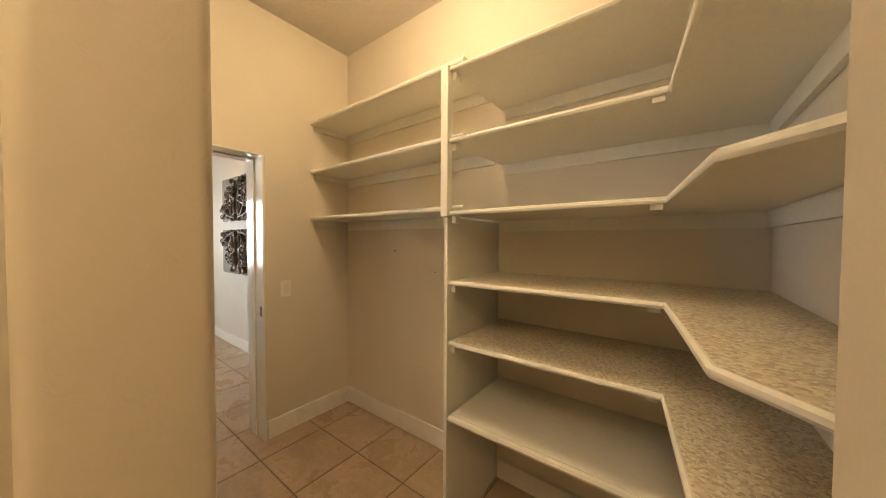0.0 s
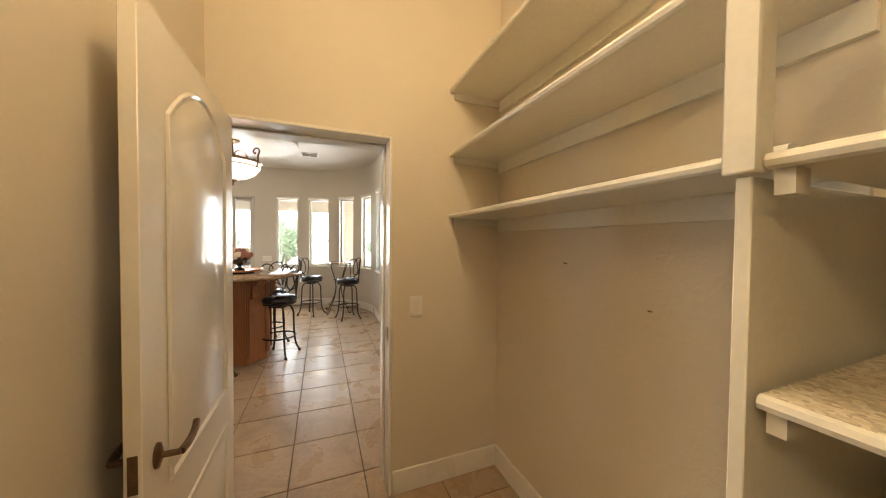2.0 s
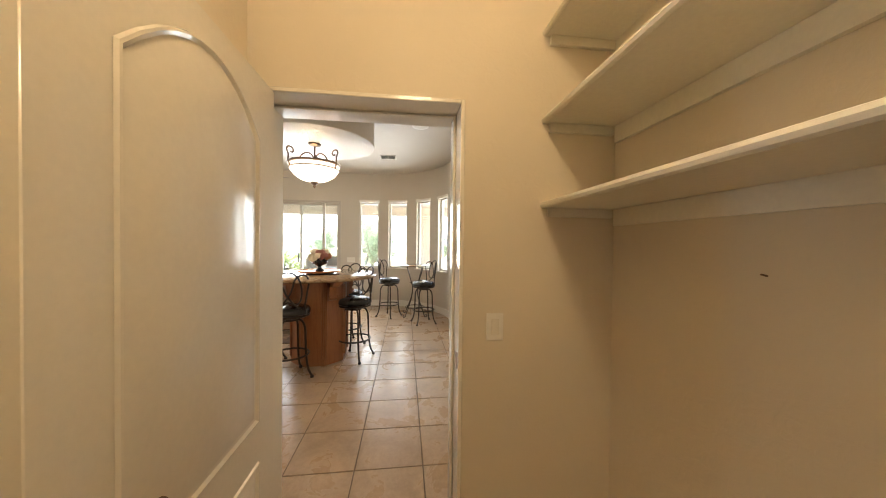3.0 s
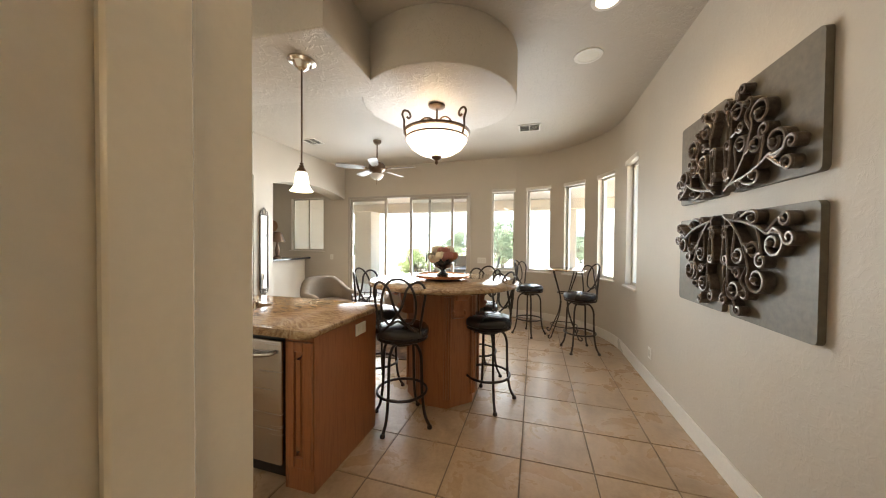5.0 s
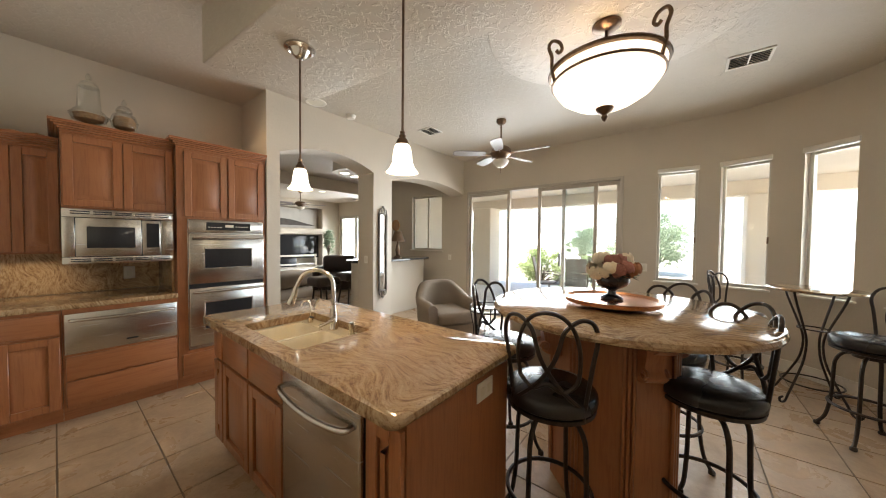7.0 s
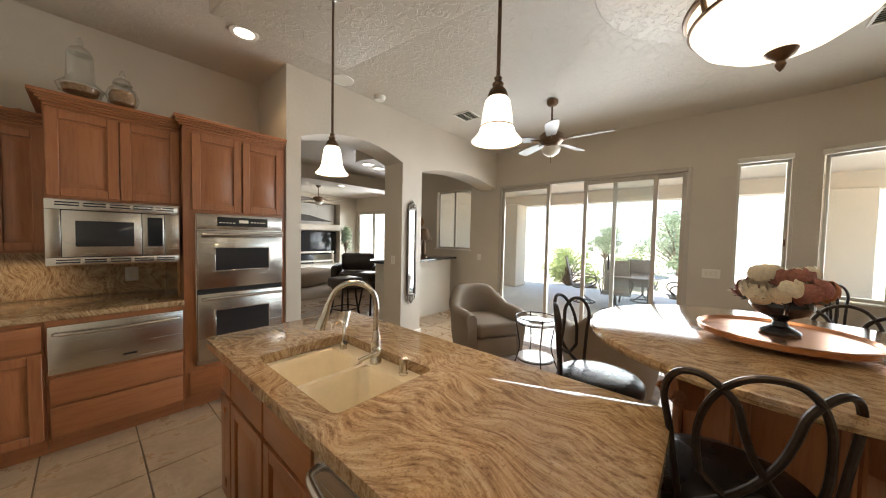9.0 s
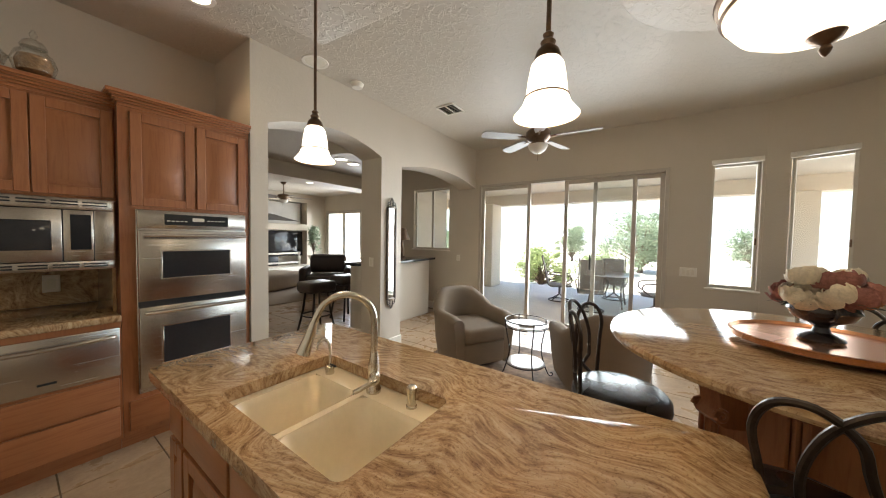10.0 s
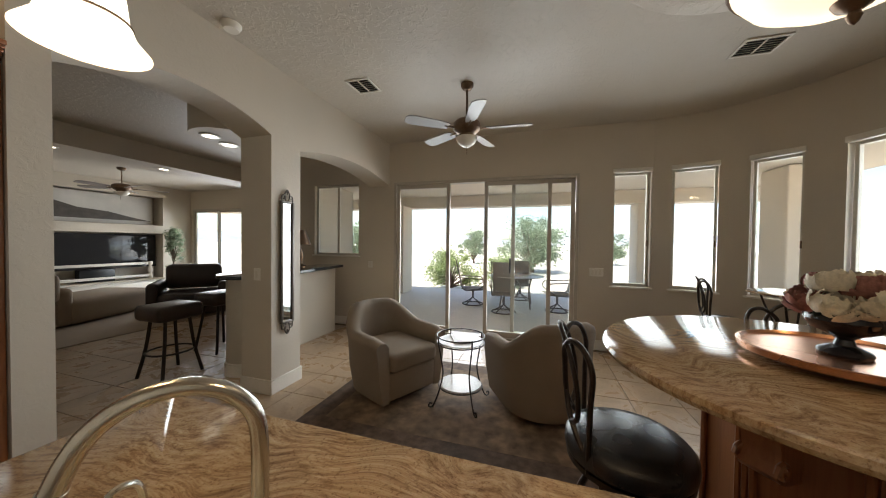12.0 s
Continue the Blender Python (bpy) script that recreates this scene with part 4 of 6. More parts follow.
def lever(parent, x, z, y, sgn, way):
    hb_ = BM()
    lathe(hb_, [(0.026, 0), (0.026, 0.006), (0.012, 0.012)], 0, 0, 0, 18, 0.8, 1.25)
    bmesh.ops.rotate(hb_, verts=hb_.verts, cent=(0, 0, 0), matrix=Matrix.Rotation(radians(-90 * sgn), 3, "X"))
    tube(hb_, [(0, 0, 0), (0, 0.05 * sgn, 0)], 0.008, 8)
    tube(hb_, smooth_line([(0, 0.05 * sgn, 0), (way * 0.03, 0.055 * sgn, 0.004), (way * 0.07, 0.055 * sgn, 0.01), (way * 0.105, 0.05 * sgn, 0.022)], 4), [0.010] * 5 + [0.0095] * 4 + [0.009] * 4, 8)
    ob_ = part("door_handle", hb_, BRONZE, parent, "bronze lever handle")
    ob_.location = (x, y, z)


def hinges(parent, x, y):
    for z in (0.22, 1.02, 1.80):
        hb_ = BM()
        tube(hb_, [(0, 0, -0.045), (0, 0, 0.045)], 0.007, 8)
        bx(hb_, -0.001, 0.028, -0.008, -0.005, -0.045, 0.045)
        bx(hb_, -0.03, 0.001, -0.008, -0.005, -0.045, 0.045)
        ob_ = part("hinge", hb_, BRONZE, parent, "bronze butt hinge")
        ob_.location = (x, y, z)


d = panel_door("door_1", pose(-2.703, 0.172, 0, 0, 0, 0.3), 0.80, "white arched two-panel door standing open in the pantry")
lever(d, 0.735, 0.915, 0.035, 1, -1)
lever(d, 0.735, 0.915, 0.0, -1, -1)
part("latch_plate", bx(BM(), 0.7995, 0.8015, 0.008, 0.027, 0.87, 0.96), BRONZE, d, "bronze latch plate")
d = panel_door("door_2", pose(-1.25 + PX, 0.10, 0, 0, 0, 0) @ pose(0, -0.035, 0), 0.69, "closed white arched two-panel door in the pantry wall")
hinges(d, -0.006, 0.045)
# jambs of both doorways
b = BM()
for y0, y1, s_ in ((0.12, 0.138, 1), (0.947, 0.965, -1)):
    bx(b, -2.978, -2.705, y0, y1, 0, 2.045, 0.003, 1)
    ys = (0.138, 0.150) if s_ > 0 else (0.935, 0.947)
    bx(b, -2.90, -2.83, ys[0], ys[1], 0, 2.027, 0.003, 1)
bx(b, -2.978, -2.705, 0.138, 0.947, 2.027, 2.045, 0.003, 1)
bx(b, -2.90, -2.83, 0.150, 0.935, 2.015, 2.0265, 0.003, 1)
setting("trim_doorway", b, DOORW, "glossy cream door jamb with stop", "trim")
b = BM()
bx(b, -1.285 + PX, -1.253 + PX, 0.0, 0.112, 0, 2.05, 0.003, 1)
bx(b, -1.253 + PX, -0.56 + PX, 0.0, 0.112, 2.022, 2.05, 0.003, 1)
setting("trim_side_door", b, DOORW, "cream jamb round the closed door", "trim")
t = thing("strike_plate", "bronze strike plate on the door jamb", "plate", pose(-2.745, 0.9465, 0.93))
part("plate", bx(BM(), -0.016, 0.016, -0.003, 0, -0.035, 0.035, 0.001, 1), BRONZE, t)
t = thing("light_switch", "cream rocker light switch on the pantry wall", "switch", pose(-2.719, 1.108, 1.08))
part("plate", bx(BM(), 0, 0.006, -0.038, 0.038, -0.06, 0.06, 0.003, 1), TRIMW, t)
part("rocker", bx(BM(), 0.006, 0.010, -0.017, 0.017, -0.034, 0.034, 0.002, 1), DOORW, t)

# shelving: left bay of three shelves, right bay that turns the corner
PO, X0 = -0.855 + PX, -2.718
BKX, BKY = 0.288 + PX, WY - 0.002
FY, FX = 1.14, -0.02 + PX                 # front edges along the long wall and at the turn
t = thing("pantry_post", "painted upright dividing the pantry shelves", "post", pose(PO, FY, 0))
part("upper_post", bx(BM(), -0.012, 0.028, -0.02, 0.02, 1.552, 2.235, 0.003, 1), SHELFW, t)
part("side_panel", bx(BM(), -0.004, 0.015, 0.0, BKY - FY, 0.002, 1.550, 0.002, 1), SHELFW, t)


def nosed(bm, line, z, th):
    """A rounded wooden nosing along a shelf's front."""
    tube(bm, [(x, y, z - th / 2) for x, y in line], th / 2, 8)


def corner_shelf(z, material, label, x_left, th=0.019):
    t_ = thing("pantry_shelf", label, "shelf", None, "pantry shelves")
    c2 = (0.05 + PX, 0.60)
    end = (0.15 + PX, 0.50)
    out = [(x_left, BKY), (x_left, FY + 0.004), (FX, FY + 0.004), (c2[0] + 0.003, c2[1]), (end[0], end[1]), (BKX, end[1]), (BKX, BKY)]
    part("board", prism(BM(), out, z - th, z), material, t_, "", 20)
    e = BM()
    nosed(e, [(x_left, FY), (FX, FY), c2, end], z + 0.001, th + 0.003)
    part("nosing", e, SHELFW, t_, "cream rounded front edge")
    cl = BM()
    bx(cl, x_left + 0.03, BKX, BKY - 0.018, BKY, z - th - 0.062, z - th - 0.001)
    bx(cl, BKX - 0.018, BKX, end[1], BKY - 0.019, z - th - 0.062, z - th - 0.001)
    part("cleat", cl, SHELFW, t_, "painted support cleat")
    br = BM()
    bx(br, x_left + 0.002, x_left + 0.022, FY + 0.012, FY + 0.05, z - th - 0.035, z - th - 0.001)
    bx(br, FX - 0.045, FX - 0.012, FY + 0.012, FY + 0.045, z - th - 0.018, z - th - 0.001)
    part("bracket", br, SHELFW, t_)
    return t_


xr = PO + 0.03
corner_shelf(2.225, SHELFW, "upper painted corner shelf of the pantry", xr)
corner_shelf(1.905, SHELFW, "upper painted corner shelf of the pantry", xr)
corner_shelf(1.576, SHELFW, "painted corner shelf of the pantry", xr)
corner_shelf(1.257, SPECK, "corner shelf topped with speckled laminate", xr)
corner_shelf(0.975, SPECK, "corner shelf topped with speckled laminate", xr)
t = thing("pantry_shelf", "low painted shelf of the pantry", "shelf", None, "pantry shelves")
part("board", bx(BM(), xr, BKX, FY + 0.01, BKY, 0.60, 0.626), SHELFW, t)
e = BM()
nosed(e, [(xr, FY), (BKX, FY)], 0.627, 0.028)
part("nosing", e, SHELFW, t)
t = thing("pantry_kickboard", "painted board under the low pantry shelves", "board")
part("board", bx(BM(), xr, BKX, BKY - 0.02, BKY, 0.02, 0.13), SHELFW, t)
for z in (2.375, 1.995, 1.625):
    t = thing("pantry_shelf", "painted wall shelf above open pantry space", "shelf", None, "pantry shelves")
    lx1 = PO - 0.014
    part("board", bx(BM(), X0, lx1, 1.325, BKY, z - 0.026, z), SHELFW, t)
    e = BM()
    nosed(e, [(X0, 1.32), (lx1, 1.32)], z + 0.001, 0.028)
    part("nosing", e, SHELFW, t, "cream rounded front edge")
    cl = BM()
    bx(cl, X0 + 0.02, lx1, BKY - 0.018, BKY, z - 0.10, z - 0.027)
    bx(cl, X0, X0 + 0.018, 1.34, BKY - 0.019, z - 0.065, z - 0.027)
    part("cleat", cl, SHELFW, t, "painted support cleat")
for x, z in ((-2.12, 1.36), (-1.72, 1.22)):
    t = thing("wall_nail", "small dark nail in the pantry wall", "nail", pose(x, WY, z))
    part("nail", tube(BM(), [(0, 0, 0), (0, -0.018, 0.004)], 0.003, 6), BRONZE, t)
t = thing("ceiling_lamp", "round frosted pantry ceiling lamp", "ceiling light", pose(-1.35, 0.80, H))
part("base", lathe(BM(), [(0.15, -0.03), (0.155, 0.0)], seg=32), TRIMW, t)
part("diffuser", lathe(BM(), [(0.001, -0.09), (0.08, -0.08), (0.13, -0.055), (0.142, -0.031)], seg=32), SHADEGLASS, t, "glowing frosted glass diffuser")

# ---- carved wall panels ----
SCROLL_B = plain("carving_back", (0.17, 0.145, 0.105), 0.5, 0.1, 0.15, 30, 0.1)
SCROLL = plain("carving_metal", (0.16, 0.122, 0.095), 0.32, 0.45, 0.3, 50, 0.15)


def carving(x0, x1, z0, z1, fx, fz, label):
    """A slab with a quarter of scrollwork; fx, fz point from its inner corner outwards."""
    t_ = thing("carved_panel", label, "wall art", pose((x0 + x1) / 2, KY, (z0 + z1) / 2), "four carved panels on the wall")
    w, h = (x1 - x0), (z1 - z0)
    pl = prism(BM(), [(u, v) for u, v in rounded_rect(-w / 2, w / 2, -h / 2, h / 2, 0.025)], -0.03, -0.002, lambda u, v, q: (u, q, v))
    part("backboard", pl, SCROLL_B, t_, "dark olive slab")
    ox, oz = -fx * w / 2, -fz * h / 2

    def ribbon(pts, r):
        """A tall strip set on edge with a rounded shiny lip."""
        line_ = smooth_line([(ox + fx * p * w, -0.033, oz + fz * q_ * h) for p, q_ in pts], 5)
        bm_ = BM()
        tube(bm_, [v + Vector((0, -0.042, 0)) for v in line_], r * 0.62, 6)
        n_ = len(line_)
        for i in range(n_ - 1):
            a_, c_ = line_[i], line_[i + 1]
            dd = (c_ - a_).normalized()
            sd_ = Vector((dd.z, 0, -dd.x)) * r * 0.55
            vs_ = [bm_.verts.new(v) for v in (a_ + sd_, c_ + sd_, c_ + sd_ + Vector((0, -0.042, 0)), a_ + sd_ + Vector((0, -0.042, 0)), a_ - sd_, c_ - sd_, c_ - sd_ + Vector((0, -0.042, 0)), a_ - sd_ + Vector((0, -0.042, 0)))]
            bm_.faces.new((vs_[0], vs_[1], vs_[2], vs_[3]))
            bm_.faces.new((vs_[7], vs_[6], vs_[5], vs_[4]))
        bmesh.ops.recalc_face_normals(bm_, faces=bm_.faces)
        part("scroll", bm_, SCROLL, t_, "dark metallic scroll")

    def curl(cx_, cz_, r_, a0_, turns, sgn):
        n_ = int(14 * turns)
        return [(cx_ + r_ * (1 - 0.75 * k / n_) * math.cos(a0_ + sgn * 2 * math.pi * turns * k / n_), cz_ + r_ * (1 - 0.75 * k / n_) * math.sin(a0_ + sgn * 2 * math.pi * turns * k / n_)) for k in range(n_ + 1)]
    stems = (
        ([(0.02, 0.02), (0.18, 0.12), (0.33, 0.30), (0.42, 0.52)], (0.52, 0.60, 0.12, math.pi, 1.3, -1)),
        ([(0.06, 0.06), (0.10, 0.30), (0.12, 0.52), (0.12, 0.66)], (0.21, 0.72, 0.10, math.pi, 1.4, -1)),
        ([(0.06, 0.06), (0.32, 0.10), (0.52, 0.16), (0.64, 0.22)], (0.70, 0.30, 0.12, -math.pi / 2, 1.4, 1)),
        ([(0.22, 0.16), (0.20, 0.30)], (0.27, 0.40, 0.085, math.pi, 1.4, -1)),
        ([(0.33, 0.30), (0.38, 0.32)], (0.47, 0.36, 0.08, math.pi, 1.3, 1)),
        ([(0.04, 0.20), (0.03, 0.36)], (0.07, 0.45, 0.055, math.pi, 1.2, -1)),
        ([(0.30, 0.05), (0.40, 0.02)], (0.46, 0.08, 0.06, -math.pi / 2, 1.3, 1)),
        ([(0.10, 0.62), (0.05, 0.74)], (0.06, 0.84, 0.06, -math.pi / 2, 1.2, -1)),
        ([(0.62, 0.20), (0.76, 0.10)], (0.82, 0.10, 0.06, math.pi / 2 + 1, 1.2, -1)),
        ([(0.40, 0.50), (0.33, 0.62)], (0.36, 0.74, 0.06, -math.pi / 2, 1.2, 1)),
        ([(0.12, 0.14), (0.04, 0.12)], (0.05, 0.20, 0.05, -math.pi / 2, 1.2, -1)),
        ([(0.20, 0.10), (0.22, 0.03)], (0.27, 0.05, 0.045, math.pi, 1.2, 1)),
        ([(0.52, 0.17), (0.54, 0.24)], (0.57, 0.44, 0.07, -math.pi / 2, 1.3, -1)),
        ([(0.13, 0.52), (0.20, 0.54)], (0.26, 0.57, 0.055, math.pi, 1.3, 1)),
        ([(0.66, 0.20), (0.78, 0.22)], (0.86, 0.25, 0.06, math.pi, 1.2, -1)),
        ([(0.20, 0.80), (0.24, 0.86)], (0.28, 0.90, 0.05, math.pi, 1.2, -1)),
    )
    for stem, c_ in stems:
        ribbon(stem + curl(*c_), 0.0135)
    for cx_, cz_ in ((0.52, 0.60), (0.21, 0.72), (0.70, 0.30), (0.27, 0.40), (0.47, 0.36), (0.46, 0.08), (0.36, 0.74)):
        part("bead", lathe(BM(), [(0.001, -0.016), (0.012, -0.01), (0.015, 0.0), (0.012, 0.01), (0.001, 0.016)], ox + fx * cx_ * w, -0.088, oz + fz * cz_ * h, 10), SCROLL, t_)


carving(-4.83, -4.26, 1.69, 2.265, 1, 1, "dark carved scroll panel with its slab above")
carving(-5.47, -4.90, 1.69, 2.265, -1, 1, "dark carved scroll panel with its slab above")
carving(-4.83, -4.26, 0.99, 1.575, 1, -1, "dark carved scroll panel with its slab below")
carving(-5.47, -4.90, 0.99, 1.575, -1, -1, "dark carved scroll panel with its slab below")

# ---- lamps and ceiling fixtures ----
t = thing("chandelier", "bronze bowl chandelier with glowing alabaster glass", "chandelier", pose(-5.35, -0.39, 0.112))
t.scale = (0.88, 0.88, 0.88)
part("canopy", lathe(BM(), [(0.085, 2.877), (0.085, 2.863), (0.06, 2.848), (0.02, 2.838)], seg=28), BRONZE, t)
part("stem", tube(BM(), [(0, 0, 2.85), (0, 0, 2.36)], 0.011, 10), BRONZE, t)
part("bowl", lathe(BM(), [(0.33, 2.575), (0.315, 2.51), (0.265, 2.44), (0.18, 2.385), (0.08, 2.355), (0.012, 2.35), (0.012, 2.356), (0.075, 2.361), (0.175, 2.392), (0.258, 2.446), (0.307, 2.514), (0.322, 2.575)], seg=48), LAMPGLASS, t, "glowing cream alabaster bowl")
part("rim", lathe(BM(), [(0.322, 2.576), (0.345, 2.582), (0.35, 2.592), (0.345, 2.602), (0.322, 2.606)], seg=48), BRONZE, t)
part("band", tube(BM(), [(0.322 * math.cos(2 * math.pi * k / 44), 0.322 * math.sin(2 * math.pi * k / 44), 2.525) for k in range(44)], 0.008, 6, True), BRONZE, t)
part("finial", lathe(BM(), [(0.001, 2.265), (0.012, 2.275), (0.02, 2.295), (0.014, 2.31), (0.045, 2.33), (0.055, 2.35), (0.02, 2.355)], seg=20), BRONZE, t)
for k in range(3):
    a = radians(68 + 120 * k)
    c, s = math.cos(a), math.sin(a)
    ar = BM()
    tube(ar, smooth_line([(r * c, r * s, z) for r, z in ((0.325, 2.52), (0.345, 2.60), (0.345, 2.67), (0.365, 2.73), (0.345, 2.77), (0.30, 2.765), (0.28, 2.725), (0.30, 2.70), (0.32, 2.715))], 5), 0.011, 8)
    tube(ar, smooth_line([(r * c, r * s, z) for r, z in ((0.33, 2.595), (0.29, 2.63), (0.27, 2.60))], 5), 0.006, 6)
    part("scroll_arm", ar, BRONZE, t)
    ar = BM()
    tube(ar, smooth_line([(r * c, r * s, z) for r, z in ((0.20, 2.60), (0.19, 2.67), (0.13, 2.73), (0.06, 2.735), (0.02, 2.69), (0.05, 2.66), (0.08, 2.68))], 5), 0.010, 8)
    part("crest_scroll", ar, BRONZE, t)


def pendant(x, y):
    t_ = thing("pendant_lamp", "bronze rod pendant with white bell glass shade", "pendant lamp", pose(x, y, SOF - 2.72), "pendants above the island")
    part("canopy", lathe(BM(), [(0.092, 2.7185), (0.092, 2.707), (0.07, 2.695), (0.062, 2.702), (0.05, 2.69), (0.04, 2.665), (0.015, 2.65)], seg=28), NICKEL, t_, "stepped bronze canopy")
    part("rod", tube(BM(), [(0, 0, 2.66), (0, 0, 2.00)], 0.006, 8), BRONZE, t_)
    part("socket_cup", lathe(BM(), [(0.007, 2.018), (0.013, 2.012), (0.010, 2.003), (0.018, 1.994), (0.015, 1.985), (0.026, 1.973), (0.031, 1.958), (0.031, 1.951)], seg=20), BRONZE, t_)
    bell = [(0.029, 1.953), (0.038, 1.940), (0.044, 1.908), (0.048, 1.872), (0.057, 1.844), (0.074, 1.823), (0.076, 1.820)]
    inner = [(r - 0.004, z + 0.001) for r, z in reversed(bell[:-1])]
    part("shade", lathe(BM(), bell + inner, seg=36), SHADEGLASS, t_, "glowing white bell glass shade")
    part("shade_band", tube(BM(), [(0.0515 * math.cos(2 * math.pi * k / 30), 0.0515 * math.sin(2 * math.pi * k / 30), 1.863) for k in range(30)], 0.002, 5, True), BRONZE, t_)


pendant(-4.44, -1.08)
pendant(-4.40, -1.98)

FANB = plain("fan_blade", (0.30, 0.27, 0.25), 0.35, vary=0.1, grain=40, stretch=(1, 8, 8), bump=0.05)


def ceiling_fan(x, y, z0, s, label, turn=0):
    t_ = thing("ceiling_fan", label, "ceiling fan", pose(x, y, z0, 0, 0, turn))
    part("canopy", lathe(BM(), [(0.065 * s, 0), (0.065 * s, -0.03), (0.04 * s, -0.06), (0.015, -0.065)], seg=24), BRONZE, t_)
    part("rod", tube(BM(), [(0, 0, -0.06), (0, 0, -0.37)], 0.011, 10), BRONZE, t_)
    part("motor", lathe(BM(), [(0.03, -0.35), (0.10 * s, -0.365), (0.135 * s, -0.40), (0.14 * s, -0.455), (0.11 * s, -0.49), (0.075 * s, -0.51), (0.07 * s, -0.54)], seg=32), BRONZE, t_)
    part("light_bowl", lathe(BM(), [(0.105 * s, -0.54), (0.108 * s, -0.555), (0.085 * s, -0.60), (0.04 * s, -0.632), (0.001, -0.64)], seg=28), LAMPGLASS if s < 0 else TRIMW, t_, "unlit white glass bowl")
    part("pull_chain", tube(BM(), [(0.03, 0, -0.62), (0.03, 0, -0.72)], 0.003, 6), BRONZE, t_)
    for k in range(5):
        a = radians(72 * k)
        blade = BM()
        out = [(0.20, -0.045), (0.28, -0.06), (0.55, -0.07), (0.62, -0.062), (0.645, -0.03), (0.645, 0.03), (0.62, 0.062), (0.55, 0.07), (0.28, 0.06), (0.20, 0.045)]
        prism(blade, [(u * s, v * s) for u, v in out], -0.004, 0.004)
        bmesh.ops.rotate(blade, verts=blade.verts, cent=(0, 0, 0), matrix=Matrix.Rotation(radians(12), 3, "X"))
        ob_ = part("blade", blade, FANB, t_, "dark wooden fan blade")
        ob_.location, ob_.rotation_euler = (0, 0, -0.455), (0, 0, a)
        ir = BM()
        tube(ir, [(0.11 * s, 0, -0.005), (0.17 * s, 0.0, -0.002), (0.24 * s, 0, 0.0)], 0.010, 6)
        ob_ = part("blade_iron", ir, BRONZE, t_)
        ob_.location, ob_.rotation_euler = (0, 0, -0.455), (0, 0, a)


ceiling_fan(-7.16, -1.995, H, 1.0, "bronze five-blade ceiling fan with glass bowl", 22)


def vent(x, y, w, d, turn):
    t_ = thing("ceiling_vent", "cream slatted air vent in the ceiling", "vent", pose(x, y, H, 0, 0, turn))
    fr_ = BM()
    for x0, x1, y0, y1 in ((-w / 2, w / 2, -d / 2, -d / 2 + 0.022), (-w / 2, w / 2, d / 2 - 0.022, d / 2), (-w / 2, -w / 2 + 0.022, -d / 2 + 0.022, d / 2 - 0.022), (w / 2 - 0.022, w / 2, -d / 2 + 0.022, d / 2 - 0.022)):
        bx(fr_, x0, x1, y0, y1, -0.012, 0.0, 0.003, 1)
    bx(fr_, -0.006, 0.006, -d / 2 + 0.022, d / 2 - 0.022, -0.012, 0)
    part("vent_frame", fr_, TRIMW, t_)
    # black sheet under the uncut ceiling paints the shade behind the slats
    part("backing", bx(BM(), -w / 2 + 0.02, w / 2 - 0.02, -d / 2 + 0.02, d / 2 - 0.02, -0.003, -0.001), BLACKP, t_, "black sheet standing in for shade behind the slats")
    n_ = 7
    for k in range(n_):
        yy = -d / 2 + 0.03 + (d - 0.06) * k / (n_ - 1)
        sl_ = bx(BM(), -w / 2 + 0.022, w / 2 - 0.022, -0.007, 0.007, -0.001, 0.001)
        ob_ = part("slat", sl_, SHELFW, t_)
        ob_.location, ob_.rotation_euler = (0, yy, -0.008), (radians(40), 0, 0)


vent(-6.90, -3.03, 0.26, 0.28, 90)
vent(-7.22, 0.39, 0.30, 0.26, 90)
t = thing("smoke_detector", "white round smoke detector on the ceiling", "smoke detector", pose(-5.84, -3.50, H))
part("body", lathe(BM(), [(0.001, -0.045), (0.05, -0.045), (0.058, -0.03), (0.068, -0.012), (0.068, 0)], seg=28), TRIMW, t)
for x, y in ((-5.36, -3.50), (-5.64, 0.91)):
    t = thing("ceiling_speaker", "round cream speaker grille in the ceiling", "speaker", pose(x, y, H), "ceiling speakers")
    part("ring", lathe(BM(), [(0.09, -0.001), (0.09, -0.008), (0.115, -0.008), (0.118, -0.001)], seg=32), TRIMW, t)
    part("grille", lathe(BM(), [(0.001, -0.006), (0.089, -0.006), (0.089, -0.001)], seg=32), SHELFW, t)


def can_light(x, y, z):
    t_ = thing("recessed_light", "lit recessed can light in the ceiling", "recessed light", pose(x, y, z), "recessed lights")
    part("ring", lathe(BM(), [(0.075, -0.001), (0.072, -0.010), (0.10, -0.008), (0.103, -0.001)], seg=32), TRIMW, t_)
    part("lens", lathe(BM(), [(0.001, -0.006), (0.071, -0.006), (0.071, -0.002)], seg=28), CANGLOW, t_, "glowing frosted lens")


can_light(-4.46, -3.45, H)
can_light(-5.00, 0.93, H)

# ---- vase on its tray ----
WOODT = wood("tray_wood", (0.30, 0.15, 0.06), (0.45, 0.25, 0.12), "x", 0.25)
COPPER = plain("copper_band", (0.72, 0.36, 0.20), 0.25, 0.9, 0.1, 40, 0.03)
t = thing("lazy_susan", "round copper-rimmed turntable tray on the bar table", "tray", pose(-5.41, -0.34, 1.0557))
part("foot", lathe(BM(), [(0.16, 0), (0.165, 0.012), (0.15, 0.02)], seg=36), BLACKP, t)
part("plate", lathe(BM(), [(0.001, 0.021), (0.235, 0.021), (0.251, 0.024), (0.255, 0.045), (0.247, 0.047), (0.237, 0.036), (0.001, 0.034)], seg=48), COPPER, t, "copper plate with raised rim")
